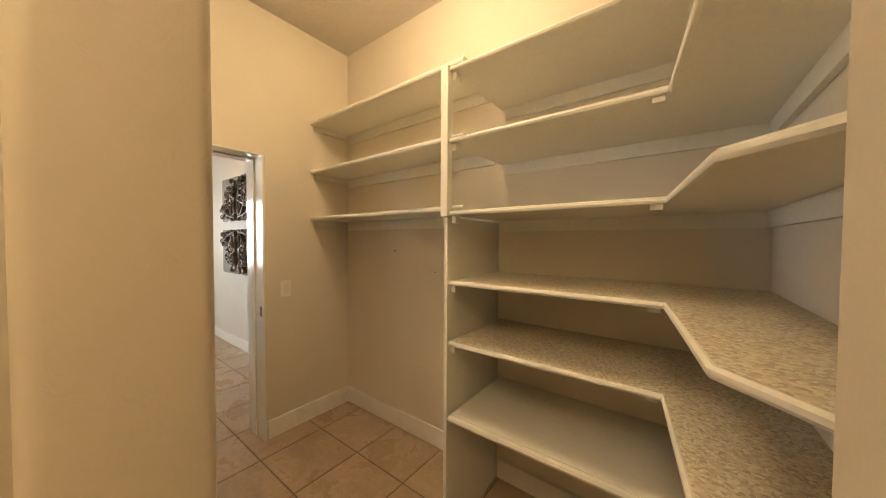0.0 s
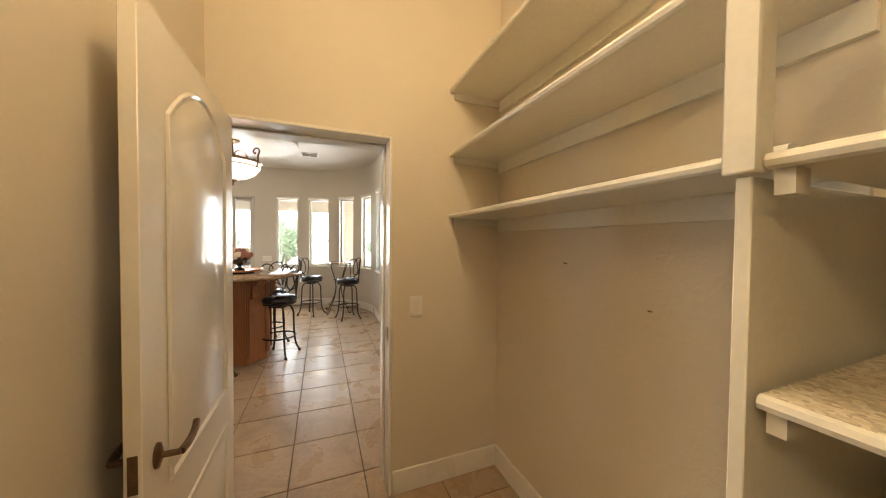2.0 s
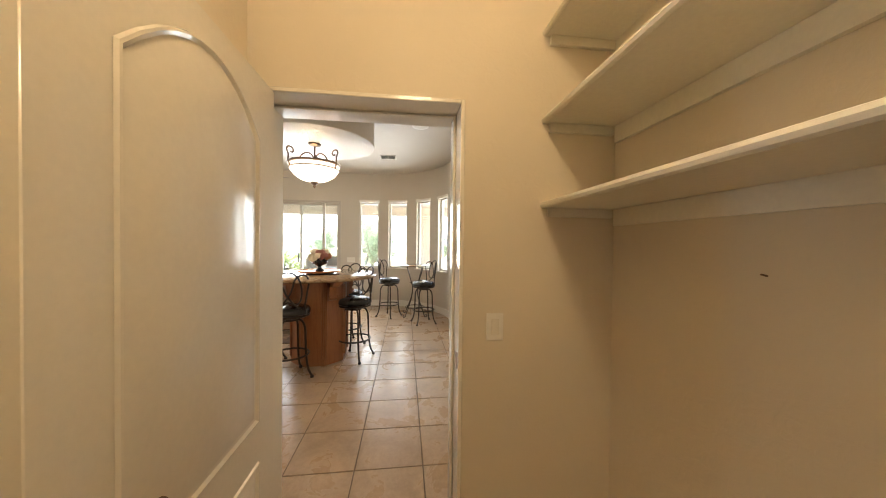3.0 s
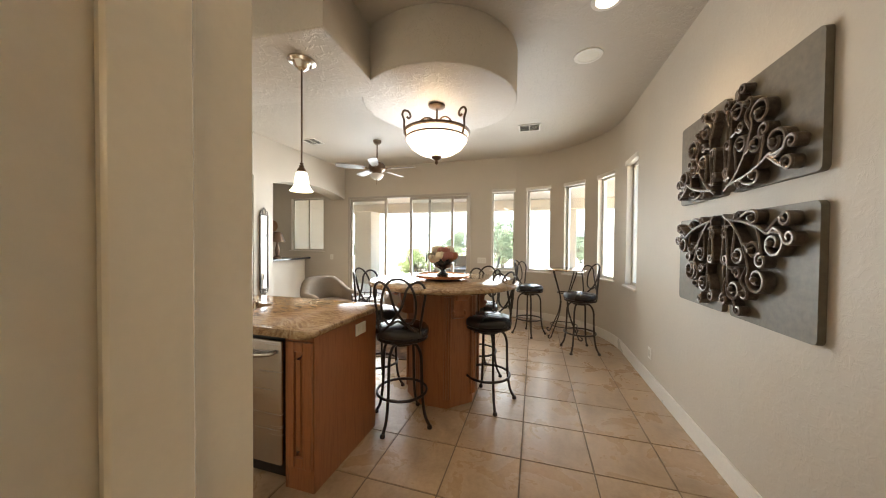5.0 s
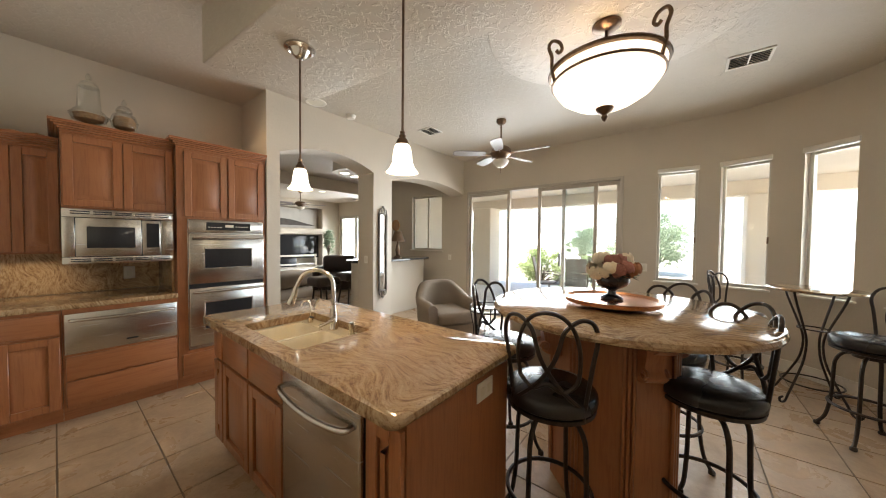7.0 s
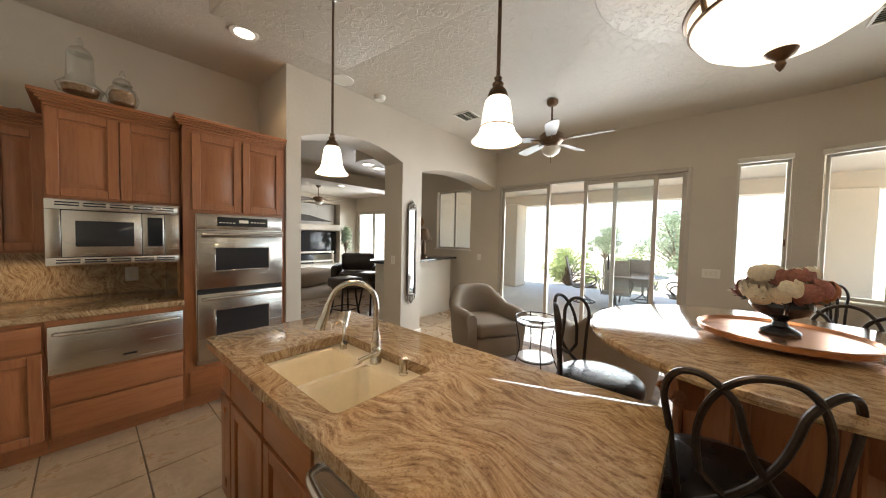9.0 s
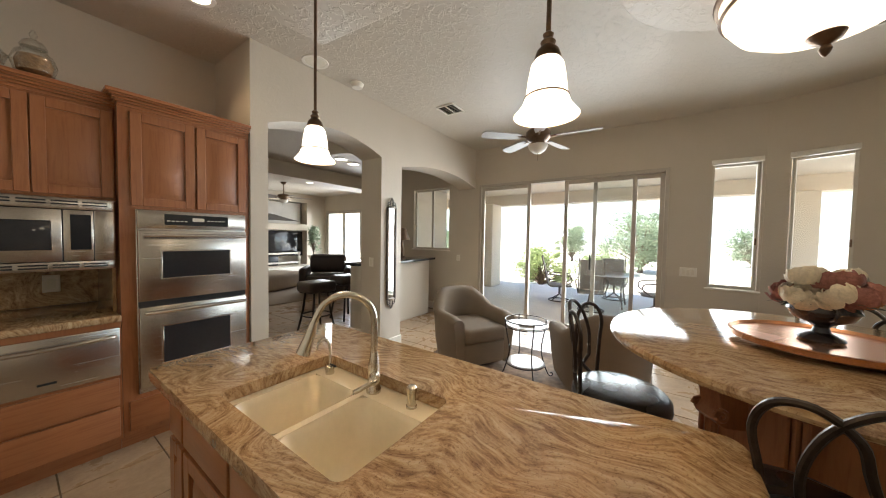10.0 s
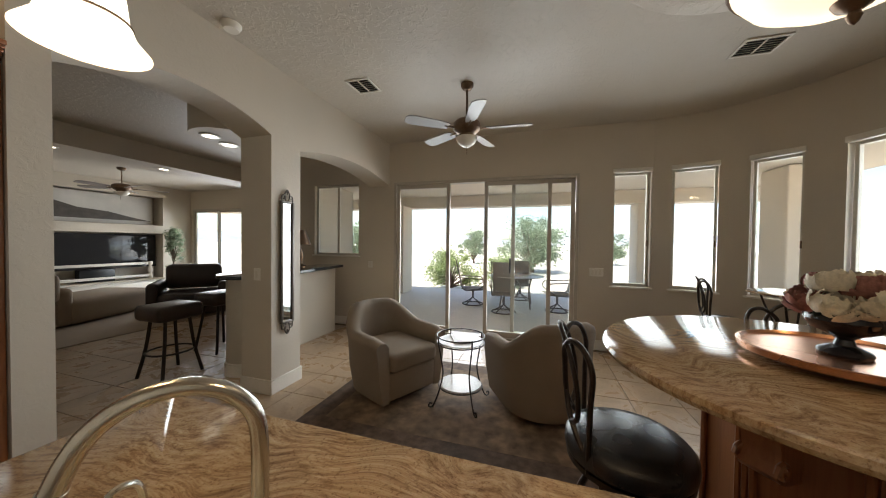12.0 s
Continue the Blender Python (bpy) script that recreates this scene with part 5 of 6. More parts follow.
VASEM = plain("dark_vase", (0.035, 0.033, 0.036), 0.22, 0.2, 0.25, 20, 0.05, coat=0.4)
t = thing("flower_vase", "dark footed urn holding silk peonies", "vase", pose(-5.41, -0.34, 1.0917))
t.scale = (0.9, 0.9, 0.9)
part("urn", lathe(BM(), [(0.064, 0), (0.068, 0.008), (0.062, 0.018), (0.028, 0.035), (0.022, 0.055), (0.036, 0.068), (0.084, 0.092), (0.103, 0.125), (0.098, 0.152), (0.104, 0.164), (0.095, 0.168), (0.084, 0.145), (0.001, 0.14)], seg=36), VASEM, t, "dark glazed footed urn")
for s_ in (-1, 1):
    part("handle", tube(BM(), smooth_line([(s_ * 0.088, 0, 0.097), (s_ * 0.122, 0, 0.11), (s_ * 0.132, 0, 0.138), (s_ * 0.10, 0, 0.158)], 4), 0.007, 8), VASEM, t)
PET_W = plain("cream_petal", (0.86, 0.77, 0.60), 0.75, vary=0.12, grain=90, bump=0.15)
PET_R = plain("dusty_rose_petal", (0.42, 0.175, 0.14), 0.75, vary=0.3, grain=90, bump=0.15)
PET_O = plain("rust_petal", (0.45, 0.18, 0.08), 0.75, vary=0.3, grain=90, bump=0.15)
LEAFM = plain("dark_leaf", (0.05, 0.07, 0.04), 0.6, vary=0.3, grain=60, bump=0.1)
rnd = random.Random(5)


def blossom(mat_, x, y, z, r, lean, label):
    """A full peony: ruffled petals cupped round one another into a ball."""
    bm_ = BM()
    for ring_, (n_, low, size) in enumerate(((5, 0.34, 0.45), (6, 0.20, 0.66), (7, 0.06, 0.86), (8, -0.14, 1.0))):
        for q in range(n_):
            az = 2 * math.pi * (q + 0.5 * ring_ + rnd.uniform(-0.2, 0.2)) / n_
            R_ = r * size * rnd.uniform(0.9, 1.08)
            grow = rnd.uniform(0.85, 1.1)
            grid_ = []
            for i in range(6):
                u = i / 5
                lat = -0.75 + (1.35 + 0.55 * (1 - size)) * u * grow + 0.25 * low
                row = []
                for j in range(6):
                    v = (j - 2.5) / 2.5
                    half = (2.1 / n_ + 0.25) * math.sin(math.pi * (0.16 + 0.62 * u))
                    rim = 1 + 0.16 * u * u + 0.07 * math.sin(7 * v + 2.3 * q + ring_) * u
                    lo_ = lat - 0.16 * v * v * u
                    rad = R_ * rim * math.cos(lo_)
                    row.append(bm_.verts.new((rad * math.cos(az + v * half), rad * math.sin(az + v * half), R_ * (0.82 * math.sin(lo_) * rim + low))))
                grid_.append(row)
            for i in range(5):
                for j in range(5):
                    bm_.faces.new((grid_[i][j], grid_[i + 1][j], grid_[i + 1][j + 1], grid_[i][j + 1]))
    ob_ = part("blossom", bm_, mat_, t, label, 80)
    ob_.location = (x, y, z)
    ob_.rotation_euler = (lean[0], lean[1], rnd.uniform(0, 6))


BLOOMS = ((0, 0.098, 0.20, 0), (42, 0.10, 0.195, 1), (85, 0.098, 0.20, 2), (128, 0.10, 0.195, 0), (172, 0.098, 0.20, 1), (218, 0.10, 0.195, 0), (262, 0.098, 0.20, 1), (310, 0.10, 0.195, 0),
          (20, 0.05, 0.255, 1), (110, 0.055, 0.26, 0), (200, 0.05, 0.255, 1), (288, 0.055, 0.262, 0))
for deg, rr_, zz_, hue in BLOOMS:
    mat_, lab_ = ((PET_W, "cream peony"), (PET_R, "dusty rose peony"), (PET_O, "rust peony"))[hue]
    x_, y_ = rr_ * math.cos(radians(deg)), rr_ * math.sin(radians(deg))
    blossom(mat_, x_, y_, zz_ + rnd.uniform(-0.008, 0.008), 0.060, (-y_ * 6, x_ * 6), lab_)
lf = BM()
for k in range(26):
    a = rnd.uniform(0, 6.28)
    m_ = Matrix.Rotation(a, 4, "Z") @ Matrix.Translation((0.07, 0, 0.16)) @ Matrix.Rotation(rnd.uniform(-0.3, 0.5), 4, "Y")
    vs_ = [lf.verts.new(m_ @ Vector(p_)) for p_ in ((0, 0, 0), (0.04, -0.018, 0.006), (0.09, 0, -0.004), (0.04, 0.018, 0.006))]
    lf.faces.new(vs_)
part("foliage", lf, LEAFM, t, "dark green leaves")

# ---- sitting corner ----
def tub_chair(m, label):
    """An upholstered barrel chair whose arms fall from the back; it faces local -y."""
    t_ = thing("armchair", label, "armchair", m, "two barrel armchairs")
    part("base", lathe(BM(), [(0.27, 0.0), (0.29, 0.012), (0.29, 0.045)], seg=32), BLACKP, t_)
    line = [(0.385, -0.36), (0.395, -0.22), (0.40, -0.08)]
    line += [(0.40 * math.cos(radians(a)), 0.04 + 0.37 * math.sin(radians(a))) for a in range(0, 181, 9)]
    line += [(-0.40, -0.08), (-0.395, -0.22), (-0.385, -0.36)]
    n_ = len(line)
    bm_ = BM()
    rings = []
    for k, (px, py) in enumerate(line):
        u = abs(2 * k / (n_ - 1) - 1)
        e = min(1.0, max(0.0, (0.80 - u) / 0.55))
        top = 0.60 + 0.21 * e * e * (3 - 2 * e) - (0.025 if u > 0.97 else 0)
        a_, c_ = line[max(k - 1, 0)], line[min(k + 1, n_ - 1)]
        nx, ny = c_[1] - a_[1], a_[0] - c_[0]
        q_ = math.hypot(nx, ny)
        nx, ny = nx / q_, ny / q_
        prof = [(-0.055, 0.045), (-0.02, 0.25), (0.0, top - 0.13), (0.014, top - 0.06), (0.004, top - 0.018), (-0.035, top), (-0.085, top - 0.008), (-0.115, top - 0.045), (-0.12, top - 0.12), (-0.125, 0.38), (-0.125, 0.045)]
        rings.append([bm_.verts.new((px + nx * o_, py + ny * o_, z_)) for o_, z_ in prof])
    for a_, c_ in zip(rings, rings[1:]):
        for k in range(len(a_)):
            bm_.faces.new((a_[k], a_[(k + 1) % len(a_)], c_[(k + 1) % len(a_)], c_[k]))
    bm_.faces.new(rings[0])
    bm_.faces.new(rings[-1])
    bmesh.ops.recalc_face_normals(bm_, faces=bm_.faces)
    part("backrest", bm_, FABRIC, t_, "curved upholstered back and sloping arms", 60)
    part("front_apron", bx(BM(), -0.27, 0.27, -0.355, 0.1, 0.05, 0.30, 0.03, 3), FABRIC, t_)
    part("seat_cushion", bx(BM(), -0.262, 0.262, -0.40, 0.24, 0.302, 0.465, 0.05, 4), FABRIC, t_, "plump seat cushion")
    return t_


tub_chair(pose(-6.83, -2.66, 0.0125, 0, 0, 152), "taupe woven barrel armchair on the rug")
tub_chair(pose(-6.90, -1.24, 0.012, 0, 0, -58), "taupe woven barrel armchair on the rug")
RUGM = plain("patterned_rug", (0.25, 0.165, 0.10), 0.95, vary=0.5, grain=9, bump=0.4, blotch=3)
RUGB = plain("rug_border", (0.15, 0.10, 0.07), 0.95, vary=0.4, grain=14, bump=0.4)
t = thing("area_rug", "brown patterned area rug under the armchairs", "rug")
part("field", bx(BM(), -7.42, -6.18, -2.92, -1.02, 0.0005, 0.011), RUGM, t)
rb = BM()
for x0, x1, y0, y1 in ((-7.60, -7.42, -3.10, -0.84), (-6.18, -6.0, -3.10, -0.84), (-7.42, -6.18, -3.10, -2.92), (-7.42, -6.18, -1.02, -0.84)):
    bx(rb, x0, x1, y0, y1, 0.0005, 0.0105)
part("border", rb, RUGB, t, "darker woven border")
t = thing("side_table", "small iron side table with two round glass shelves", "side table", pose(-6.75, -1.93, 0.011))
FROST = plain("frosted_glass", (0.62, 0.60, 0.56), 0.22, vary=0.12, grain=60, bump=0.05)
part("top", lathe(BM(), [(0.001, 0.545), (0.20, 0.545), (0.205, 0.55), (0.20, 0.556), (0.001, 0.556)], seg=36), FROST, t, "pale glass top")
part("lower_shelf", lathe(BM(), [(0.001, 0.16), (0.185, 0.16), (0.19, 0.165), (0.185, 0.171), (0.001, 0.171)], seg=36), FROST, t, "patterned pale lower shelf")
for z in (0.54, 0.60, 0.155):
    r_ = 0.212 if z > 0.3 else 0.195
    part("ring", tube(BM(), [(r_ * math.cos(2 * math.pi * k / 32), r_ * math.sin(2 * math.pi * k / 32), z) for k in range(32)], 0.006, 6, True), IRON, t)
for k in range(4):
    a = radians(40 + 90 * k)
    c, s = math.cos(a), math.sin(a)
    lg = BM()
    tube(lg, smooth_line([(r * c, r * s, z) for r, z in ((0.215, 0.61), (0.212, 0.54), (0.185, 0.40), (0.17, 0.28), (0.20, 0.15), (0.245, 0.04), (0.275, 0.008), (0.30, 0.02), (0.29, 0.045), (0.27, 0.035))], 4), 0.0065, 7)
    part("leg", lg, IRON, t)
t = thing("book", "pale softcover book lying on the side table", "book", pose(-6.75, -1.93, 0.5675, 0, 0, 25))
part("cover", bx(BM(), -0.10, 0.10, -0.075, 0.075, 0, 0.018, 0.002, 1), SHELFW, t)
part("pages", bx(BM(), -0.098, 0.101, -0.073, 0.073, 0.003, 0.015), TRIMW, t)

# mirror on the pillar
MIRROR = plain("mirror_silver", (0.85, 0.86, 0.86), 0.02, 1.0, 0.0, bump=0)
t = thing("wall_mirror", "tall narrow mirror in an ornate silver frame", "mirror", pose(-6.50, AY1 + 0.002, 0))
part("glass", bx(BM(), -0.055, 0.055, 0.0, 0.012, 0.66, 1.80), MIRROR, t, "mirror glass", 0)
PEWTER = plain("antique_pewter", (0.20, 0.18, 0.155), 0.4, 0.7, 0.3, 60, 0.2)
fr_ = BM()
for s_ in (-1, 1):
    bx(fr_, s_ * 0.068 - 0.013, s_ * 0.068 + 0.013, 0, 0.028, 0.64, 1.82, 0.006)
bx(fr_, -0.055, 0.055, 0, 0.028, 1.80, 1.826, 0.006)
bx(fr_, -0.055, 0.055, 0, 0.028, 0.634, 0.66, 0.006)
part("frame", fr_, PEWTER, t)
bd = BM()
for k in range(46):
    for s_ in (-1, 1):
        lathe(bd, [(0.001, -0.007), (0.007, 0), (0.001, 0.007)], s_ * 0.084, 0.016, 0.66 + k * 0.0255, 6)
part("beading", bd, PEWTER, t)
for z0, s_ in ((1.825, 1), (0.635, -1)):
    or_ = BM()
    for q in (-1, 1):
        tube(or_, smooth_line([(q * 0.07, 0.014, z0), (q * 0.062, 0.016, z0 + s_ * 0.045), (q * 0.03, 0.018, z0 + s_ * 0.05), (q * 0.028, 0.018, z0 + s_ * 0.025), (q * 0.045, 0.018, z0 + s_ * 0.02)], 4), 0.008, 6)
        tube(or_, smooth_line([(q * 0.02, 0.014, z0), (q * 0.03, 0.016, z0 + s_ * 0.06), (0, 0.018, z0 + s_ * 0.105), (0, 0.018, z0 + s_ * 0.06)], 4), 0.007, 6)
    part("crest", or_, PEWTER, t, "pierced scroll ornament")


def plate_on(x, y, z, turn, n, label):
    t_ = thing("switch_plate", label, "switch", pose(x, y, z, 0, 0, turn))
    w_ = 0.036 + 0.046 * n
    part("plate", bx(BM(), -w_ / 2, w_ / 2, -0.006, 0, -0.057, 0.057, 0.003, 1), TRIMW, t_)
    for k in range(n):
        xx = (k - (n - 1) / 2) * 0.046
        part("rocker", bx(BM(), xx - 0.016, xx + 0.016, -0.010, -0.006, -0.033, 0.033, 0.002, 1), DOORW, t_)


plate_on(WX + 0.001, -0.515, 1.06, 90, 3, "triple cream light switch beside the patio door")
plate_on(-6.328, -3.80, 1.12, 90, 1, "cream light switch on the arch reveal")
plate_on(WX + 0.001, -3.98, 1.06, 90, 1, "cream outlet beside the small window")
plate_on(-6.15, KY - 0.001, 0.32, 0, 1, "cream outlet low on the plaster wall")
plate_on(-3.95, KY - 0.001, 0.32, 0, 1, "cream outlet low on the plaster wall")
t = thing("wall_clock", "round wall clock in the nook", "clock", pose(WX + 0.001, -5.66, 1.78))
part("case", lathe(BM(), [(0.001, 0.0), (0.13, 0.0), (0.14, 0.012), (0.135, 0.028), (0.12, 0.03), (0.115, 0.02), (0.001, 0.02)], seg=32), WOODT, t)
for o in t.children:
    o.rotation_euler = (0, radians(90), 0)
t = thing("nook_desk", "built-in cherry desk in the window nook", "desk")
part("top", bx(BM(), -8.66, -8.05, -6.18, -5.05, 0.72, 0.76, 0.006), CHERRY_H, t)
part("body", bx(BM(), -8.64, -8.1, -6.18, -5.10, 0.0, 0.72), CHERRY, t)

# ---- patio and garden ----
STUCCO = plaster("patio_stucco", (0.74, 0.64, 0.52), 0.85, 60, 0.004)
PAVE = plain("patio_concrete", (0.74, 0.70, 0.64), 0.8, vary=0.12, grain=40, bump=0.1)
SOIL = plain("desert_soil", (0.60, 0.54, 0.46), 0.95, vary=0.25, grain=3, bump=0.5, blotch=0.3)
MESHF = plain("sling_mesh", (0.30, 0.27, 0.24), 0.8, vary=0.15, grain=300, bump=0.2)
PFRAME = plain("patio_frame", (0.16, 0.13, 0.11), 0.5, 0.4, 0.15, 40, 0.05)
b = BM()
bx(b, -3000, 3000, -3000, 3000, -0.6, -0.30)
tagged(part("ground", b, SOIL), "pale desert ground reaching the horizon", "ground", "", "structure")
b = bx(BM(), -13.6, -8.83, -6.31, 4.2, -0.29, -0.03)
bx(b, -14.2, -11.52, -13.5, -6.31, -0.29, -0.03)
setting("pavement_patio", b, PAVE, "pale stamped concrete patio slab", "pavement")
b = bx(BM(), -13.2, -8.84, -6.31, 4.2, 2.80, 3.05)
# next three pieces are unseen, added to block sun at living door and bay
bx(b, -13.2, -11.52, -13.5, -6.31, 2.80, 3.05)
bx(b, -8.84, -6.2, 2.35, 4.2, 2.80, 3.05)
bx(b, -8.84, -8.15, 1.55, 2.35, 2.80, 3.05)
bx(b, -13.2, -12.75, -13.5, 4.2, 2.48, 2.80)
setting("patio_roof", b, STUCCO, "stucco roof over the patio, with unseen pieces added against sun", "roof")
for x, y in ((-12.4, -5.25), (-12.9, 1.35), (-10.9, 2.95)):
    t = thing("patio_column", "square tan stucco patio column", "column", pose(x, y, 0), "patio columns")
    part("shaft", bx(BM(), -0.33, 0.33, -0.33, 0.33, -0.03, 2.79 if x > -12 else 2.48, 0.03, 3), STUCCO, t)


def swivel_chair(m, label):
    t_ = thing("patio_chair", label, "patio chair", m, "patio dining set")
    part("base_ring", tube(BM(), [(0.25 * math.cos(2 * math.pi * k / 28), 0.25 * math.sin(2 * math.pi * k / 28), 0.015) for k in range(28)], 0.014, 6, True), PFRAME, t_)
    st = BM()
    for k in range(4):
        a_ = radians(45 + 90 * k)
        tube(st, smooth_line([(0.25 * math.cos(a_), 0.25 * math.sin(a_), 0.015), (0.1 * math.cos(a_), 0.1 * math.sin(a_), 0.10), (0, 0, 0.17)], 4), 0.012, 6)
    tube(st, [(0, 0, 0.15), (0, 0, 0.36)], 0.025, 8)
    part("pedestal", st, PFRAME, t_)
    part("seat", bx(BM(), -0.24, 0.24, -0.26, 0.24, 0.38, 0.40, 0.008), MESHF, t_, "taupe sling seat")
    bk = bx(BM(), -0.23, 0.23, -0.008, 0.008, 0.0, 0.66, 0.006)
    ob_ = part("backrest", bk, MESHF, t_, "taupe sling back")
    ob_.location, ob_.rotation_euler = (0, 0.25, 0.40), (radians(-14), 0, 0)
    for s_ in (-1, 1):
        fr__ = BM()
        tube(fr__, smooth_line([(s_ * 0.25, 0.42, 1.08), (s_ * 0.25, 0.34, 0.75), (s_ * 0.25, 0.25, 0.40), (s_ * 0.25, 0.0, 0.37), (s_ * 0.25, -0.27, 0.39)], 4), 0.013, 6)
        tube(fr__, smooth_line([(s_ * 0.26, 0.31, 0.66), (s_ * 0.30, 0.0, 0.64), (s_ * 0.30, -0.22, 0.62), (s_ * 0.27, -0.25, 0.50), (s_ * 0.25, -0.10, 0.38)], 4), 0.013, 6)
        part("side_frame", fr__, PFRAME, t_)


t = thing("patio_table", "oval glass-topped patio dining table", "patio table", pose(-11.5, -1.75, -0.03), "patio dining set")
part("tabletop", lathe(BM(), [(0.001, 0.70), (0.62, 0.70), (0.64, 0.71), (0.62, 0.72), (0.001, 0.72)], seg=40), FROST, t)
for k in range(4):
    a = radians(45 + 90 * k)
    lg = BM()
    tube(lg, smooth_line([(0.5 * math.cos(a), 0.5 * math.sin(a), 0.70), (0.42 * math.cos(a), 0.42 * math.sin(a), 0.4), (0.48 * math.cos(a), 0.48 * math.sin(a), 0.0)], 4), 0.018, 6)
    part("leg", lg, PFRAME, t)
swivel_chair(pose(-10.7, -1.95, -0.03, 0, 0, 100), "taupe sling swivel chair at the patio table")
swivel_chair(pose(-11.35, -2.75, -0.03, 0, 0, 195), "taupe sling swivel chair at the patio table")
swivel_chair(pose(-11.2, -0.85, -0.03, 0, 0, 10), "taupe sling swivel chair at the patio table")
swivel_chair(pose(-12.4, -1.7, -0.03, 0, 0, -90), "taupe sling swivel chair at the patio table")

def leafy(name, colour):
    """Thin leaves that pass part of the sunlight on."""
    m = plain(name, colour, 0.6, vary=0.4, grain=20, bump=0.1)
    n, l = m.node_tree.nodes, m.node_tree.links
    tr, mx = n.new("ShaderNodeBsdfTranslucent"), n.new("ShaderNodeMixShader")
    tr.inputs[0].default_value = (*shade(colour, 1.3), 1)
    mx.inputs[0].default_value = 0.5
    l.new(n["Principled BSDF"].outputs[0], mx.inputs[1])
    l.new(tr.outputs[0], mx.inputs[2])
    l.new(mx.outputs[0], n["Material Output"].inputs[0])
    return m


LEAVES = leafy("shrub_leaves", (0.30, 0.36, 0.16))
PINE = leafy("juniper_leaves", (0.24, 0.29, 0.19))
BARK = plain("bark", (0.16, 0.11, 0.075), 0.9, vary=0.3, grain=30, bump=0.4)


def bush(name, x, y, z, rx_, rz_, n, mat_, label, trunk=0.3, seed=1, leaf=0.055):
    """A trunk that forks into limbs, with many small leaves in uneven clumps."""
    r_ = random.Random(seed)
    t_ = thing(name, label, "tree" if "tree" in name else "shrub", pose(x, y, z))
    tk = BM()
    tube(tk, smooth_line([(0, 0, -0.3), (0.02, 0.03, trunk * 0.5), (-0.02, 0, trunk)], 4), [0.09 * rx_ * (1 - 0.05 * k) for k in range(9)], 7)
    clumps = []
    for k in range(34):
        a_, e_ = r_.uniform(0, 6.28), r_.uniform(-0.75, 1.35)
        q_ = r_.uniform(0.45, 0.95)
        c_ = Vector((rx_ * q_ * math.cos(a_) * math.cos(e_), rx_ * q_ * math.sin(a_) * math.cos(e_), trunk + rz_ * (0.42 + 0.58 * q_ * math.sin(e_))))
        clumps.append((c_, r_.uniform(0.16, 0.44) * rx_))
        tube(tk, smooth_line([(0, 0, trunk * 0.8), (c_.x * 0.4, c_.y * 0.4, trunk + (c_.z - trunk) * 0.55), tuple(c_)], 3), [0.035 * rx_ * (1 - 0.12 * i) for i in range(7)], 5)
    part("trunk", tk, BARK, t_)
    verts, faces = [], []
    for k in range(int(n * 0.8)):
        c_, s_ = clumps[r_.randrange(len(clumps))]
        d_ = Vector((r_.gauss(0, 1), r_.gauss(0, 1), r_.gauss(0, 0.8))) * s_ * 0.55
        p_ = c_ + d_
        u_ = Vector((r_.gauss(0, 1), r_.gauss(0, 1), r_.gauss(0, 1))).normalized()
        v_ = u_.orthogonal().normalized()
        L = leaf * r_.uniform(0.6, 1.3)
        i0 = len(verts)
        verts += [p_ - u_ * L, p_ + v_ * L * 0.4, p_ + u_ * L, p_ - v_ * L * 0.4]
        faces.append((i0, i0 + 1, i0 + 2, i0 + 3))
    me = bpy.data.meshes.new("crown")
    me.from_pydata(verts, [], faces)
    me.materials.append(mat_)
    ob_ = new("crown", me)
    ob_.parent = t_


bush("shrub", -15.0, -4.35, -0.3, 0.95, 1.35, 7500, LEAVES, "green desert shrub beyond the patio", 0.08, 3)
bush("shrub", -16.6, -2.6, -0.3, 0.85, 1.2, 5200, LEAVES, "olive green shrub beyond the patio", 0.08, 4)
bush("juniper_tree", -23.5, -1.6, -0.3, 1.9, 3.0, 9500, PINE, "dark juniper tree in the garden", 0.3, 7, 0.09)
bush("juniper_tree", -30.0, -6.5, -0.3, 1.3, 2.8, 5600, PINE, "small dark juniper in the garden", 0.3, 8, 0.09)
bush("juniper_tree", -24.0, -14.0, -0.3, 1.4, 3.0, 5600, PINE, "dark juniper beyond the patio wall", 0.3, 9, 0.09)
bush("juniper_tree", -33.0, 4.5, -0.3, 1.5, 2.4, 5000, PINE, "dark juniper far out in the garden", 0.3, 10, 0.09)
ROCK = plain("garden_rock", (0.33, 0.25, 0.20), 0.9, vary=0.3, grain=12, bump=0.5)
rk = random.Random(3)
for k in range(9):
    t = thing("garden_rock", "rough brown rock edging the shrub bed", "rock", pose(-13.9 - rk.uniform(0, 0.5), -4.7 + 0.22 * k, -0.27, 0, 0, rk.uniform(0, 360)), "garden rocks")
    bm_ = BM()
    bmesh.ops.create_icosphere(bm_, subdivisions=2, radius=0.17)
    for v in bm_.verts:
        v.co *= 1 + 0.35 * noise.noise(v.co * 6 + Vector((k, 0, 0)))
        v.co.z *= 0.7
    part("stone", bm_, ROCK, t)
HILL = plain("far_hills", (0.30, 0.32, 0.34), 0.95, vary=0.15, grain=0.05, bump=0, blotch=0.02)
b = BM()
prev = None
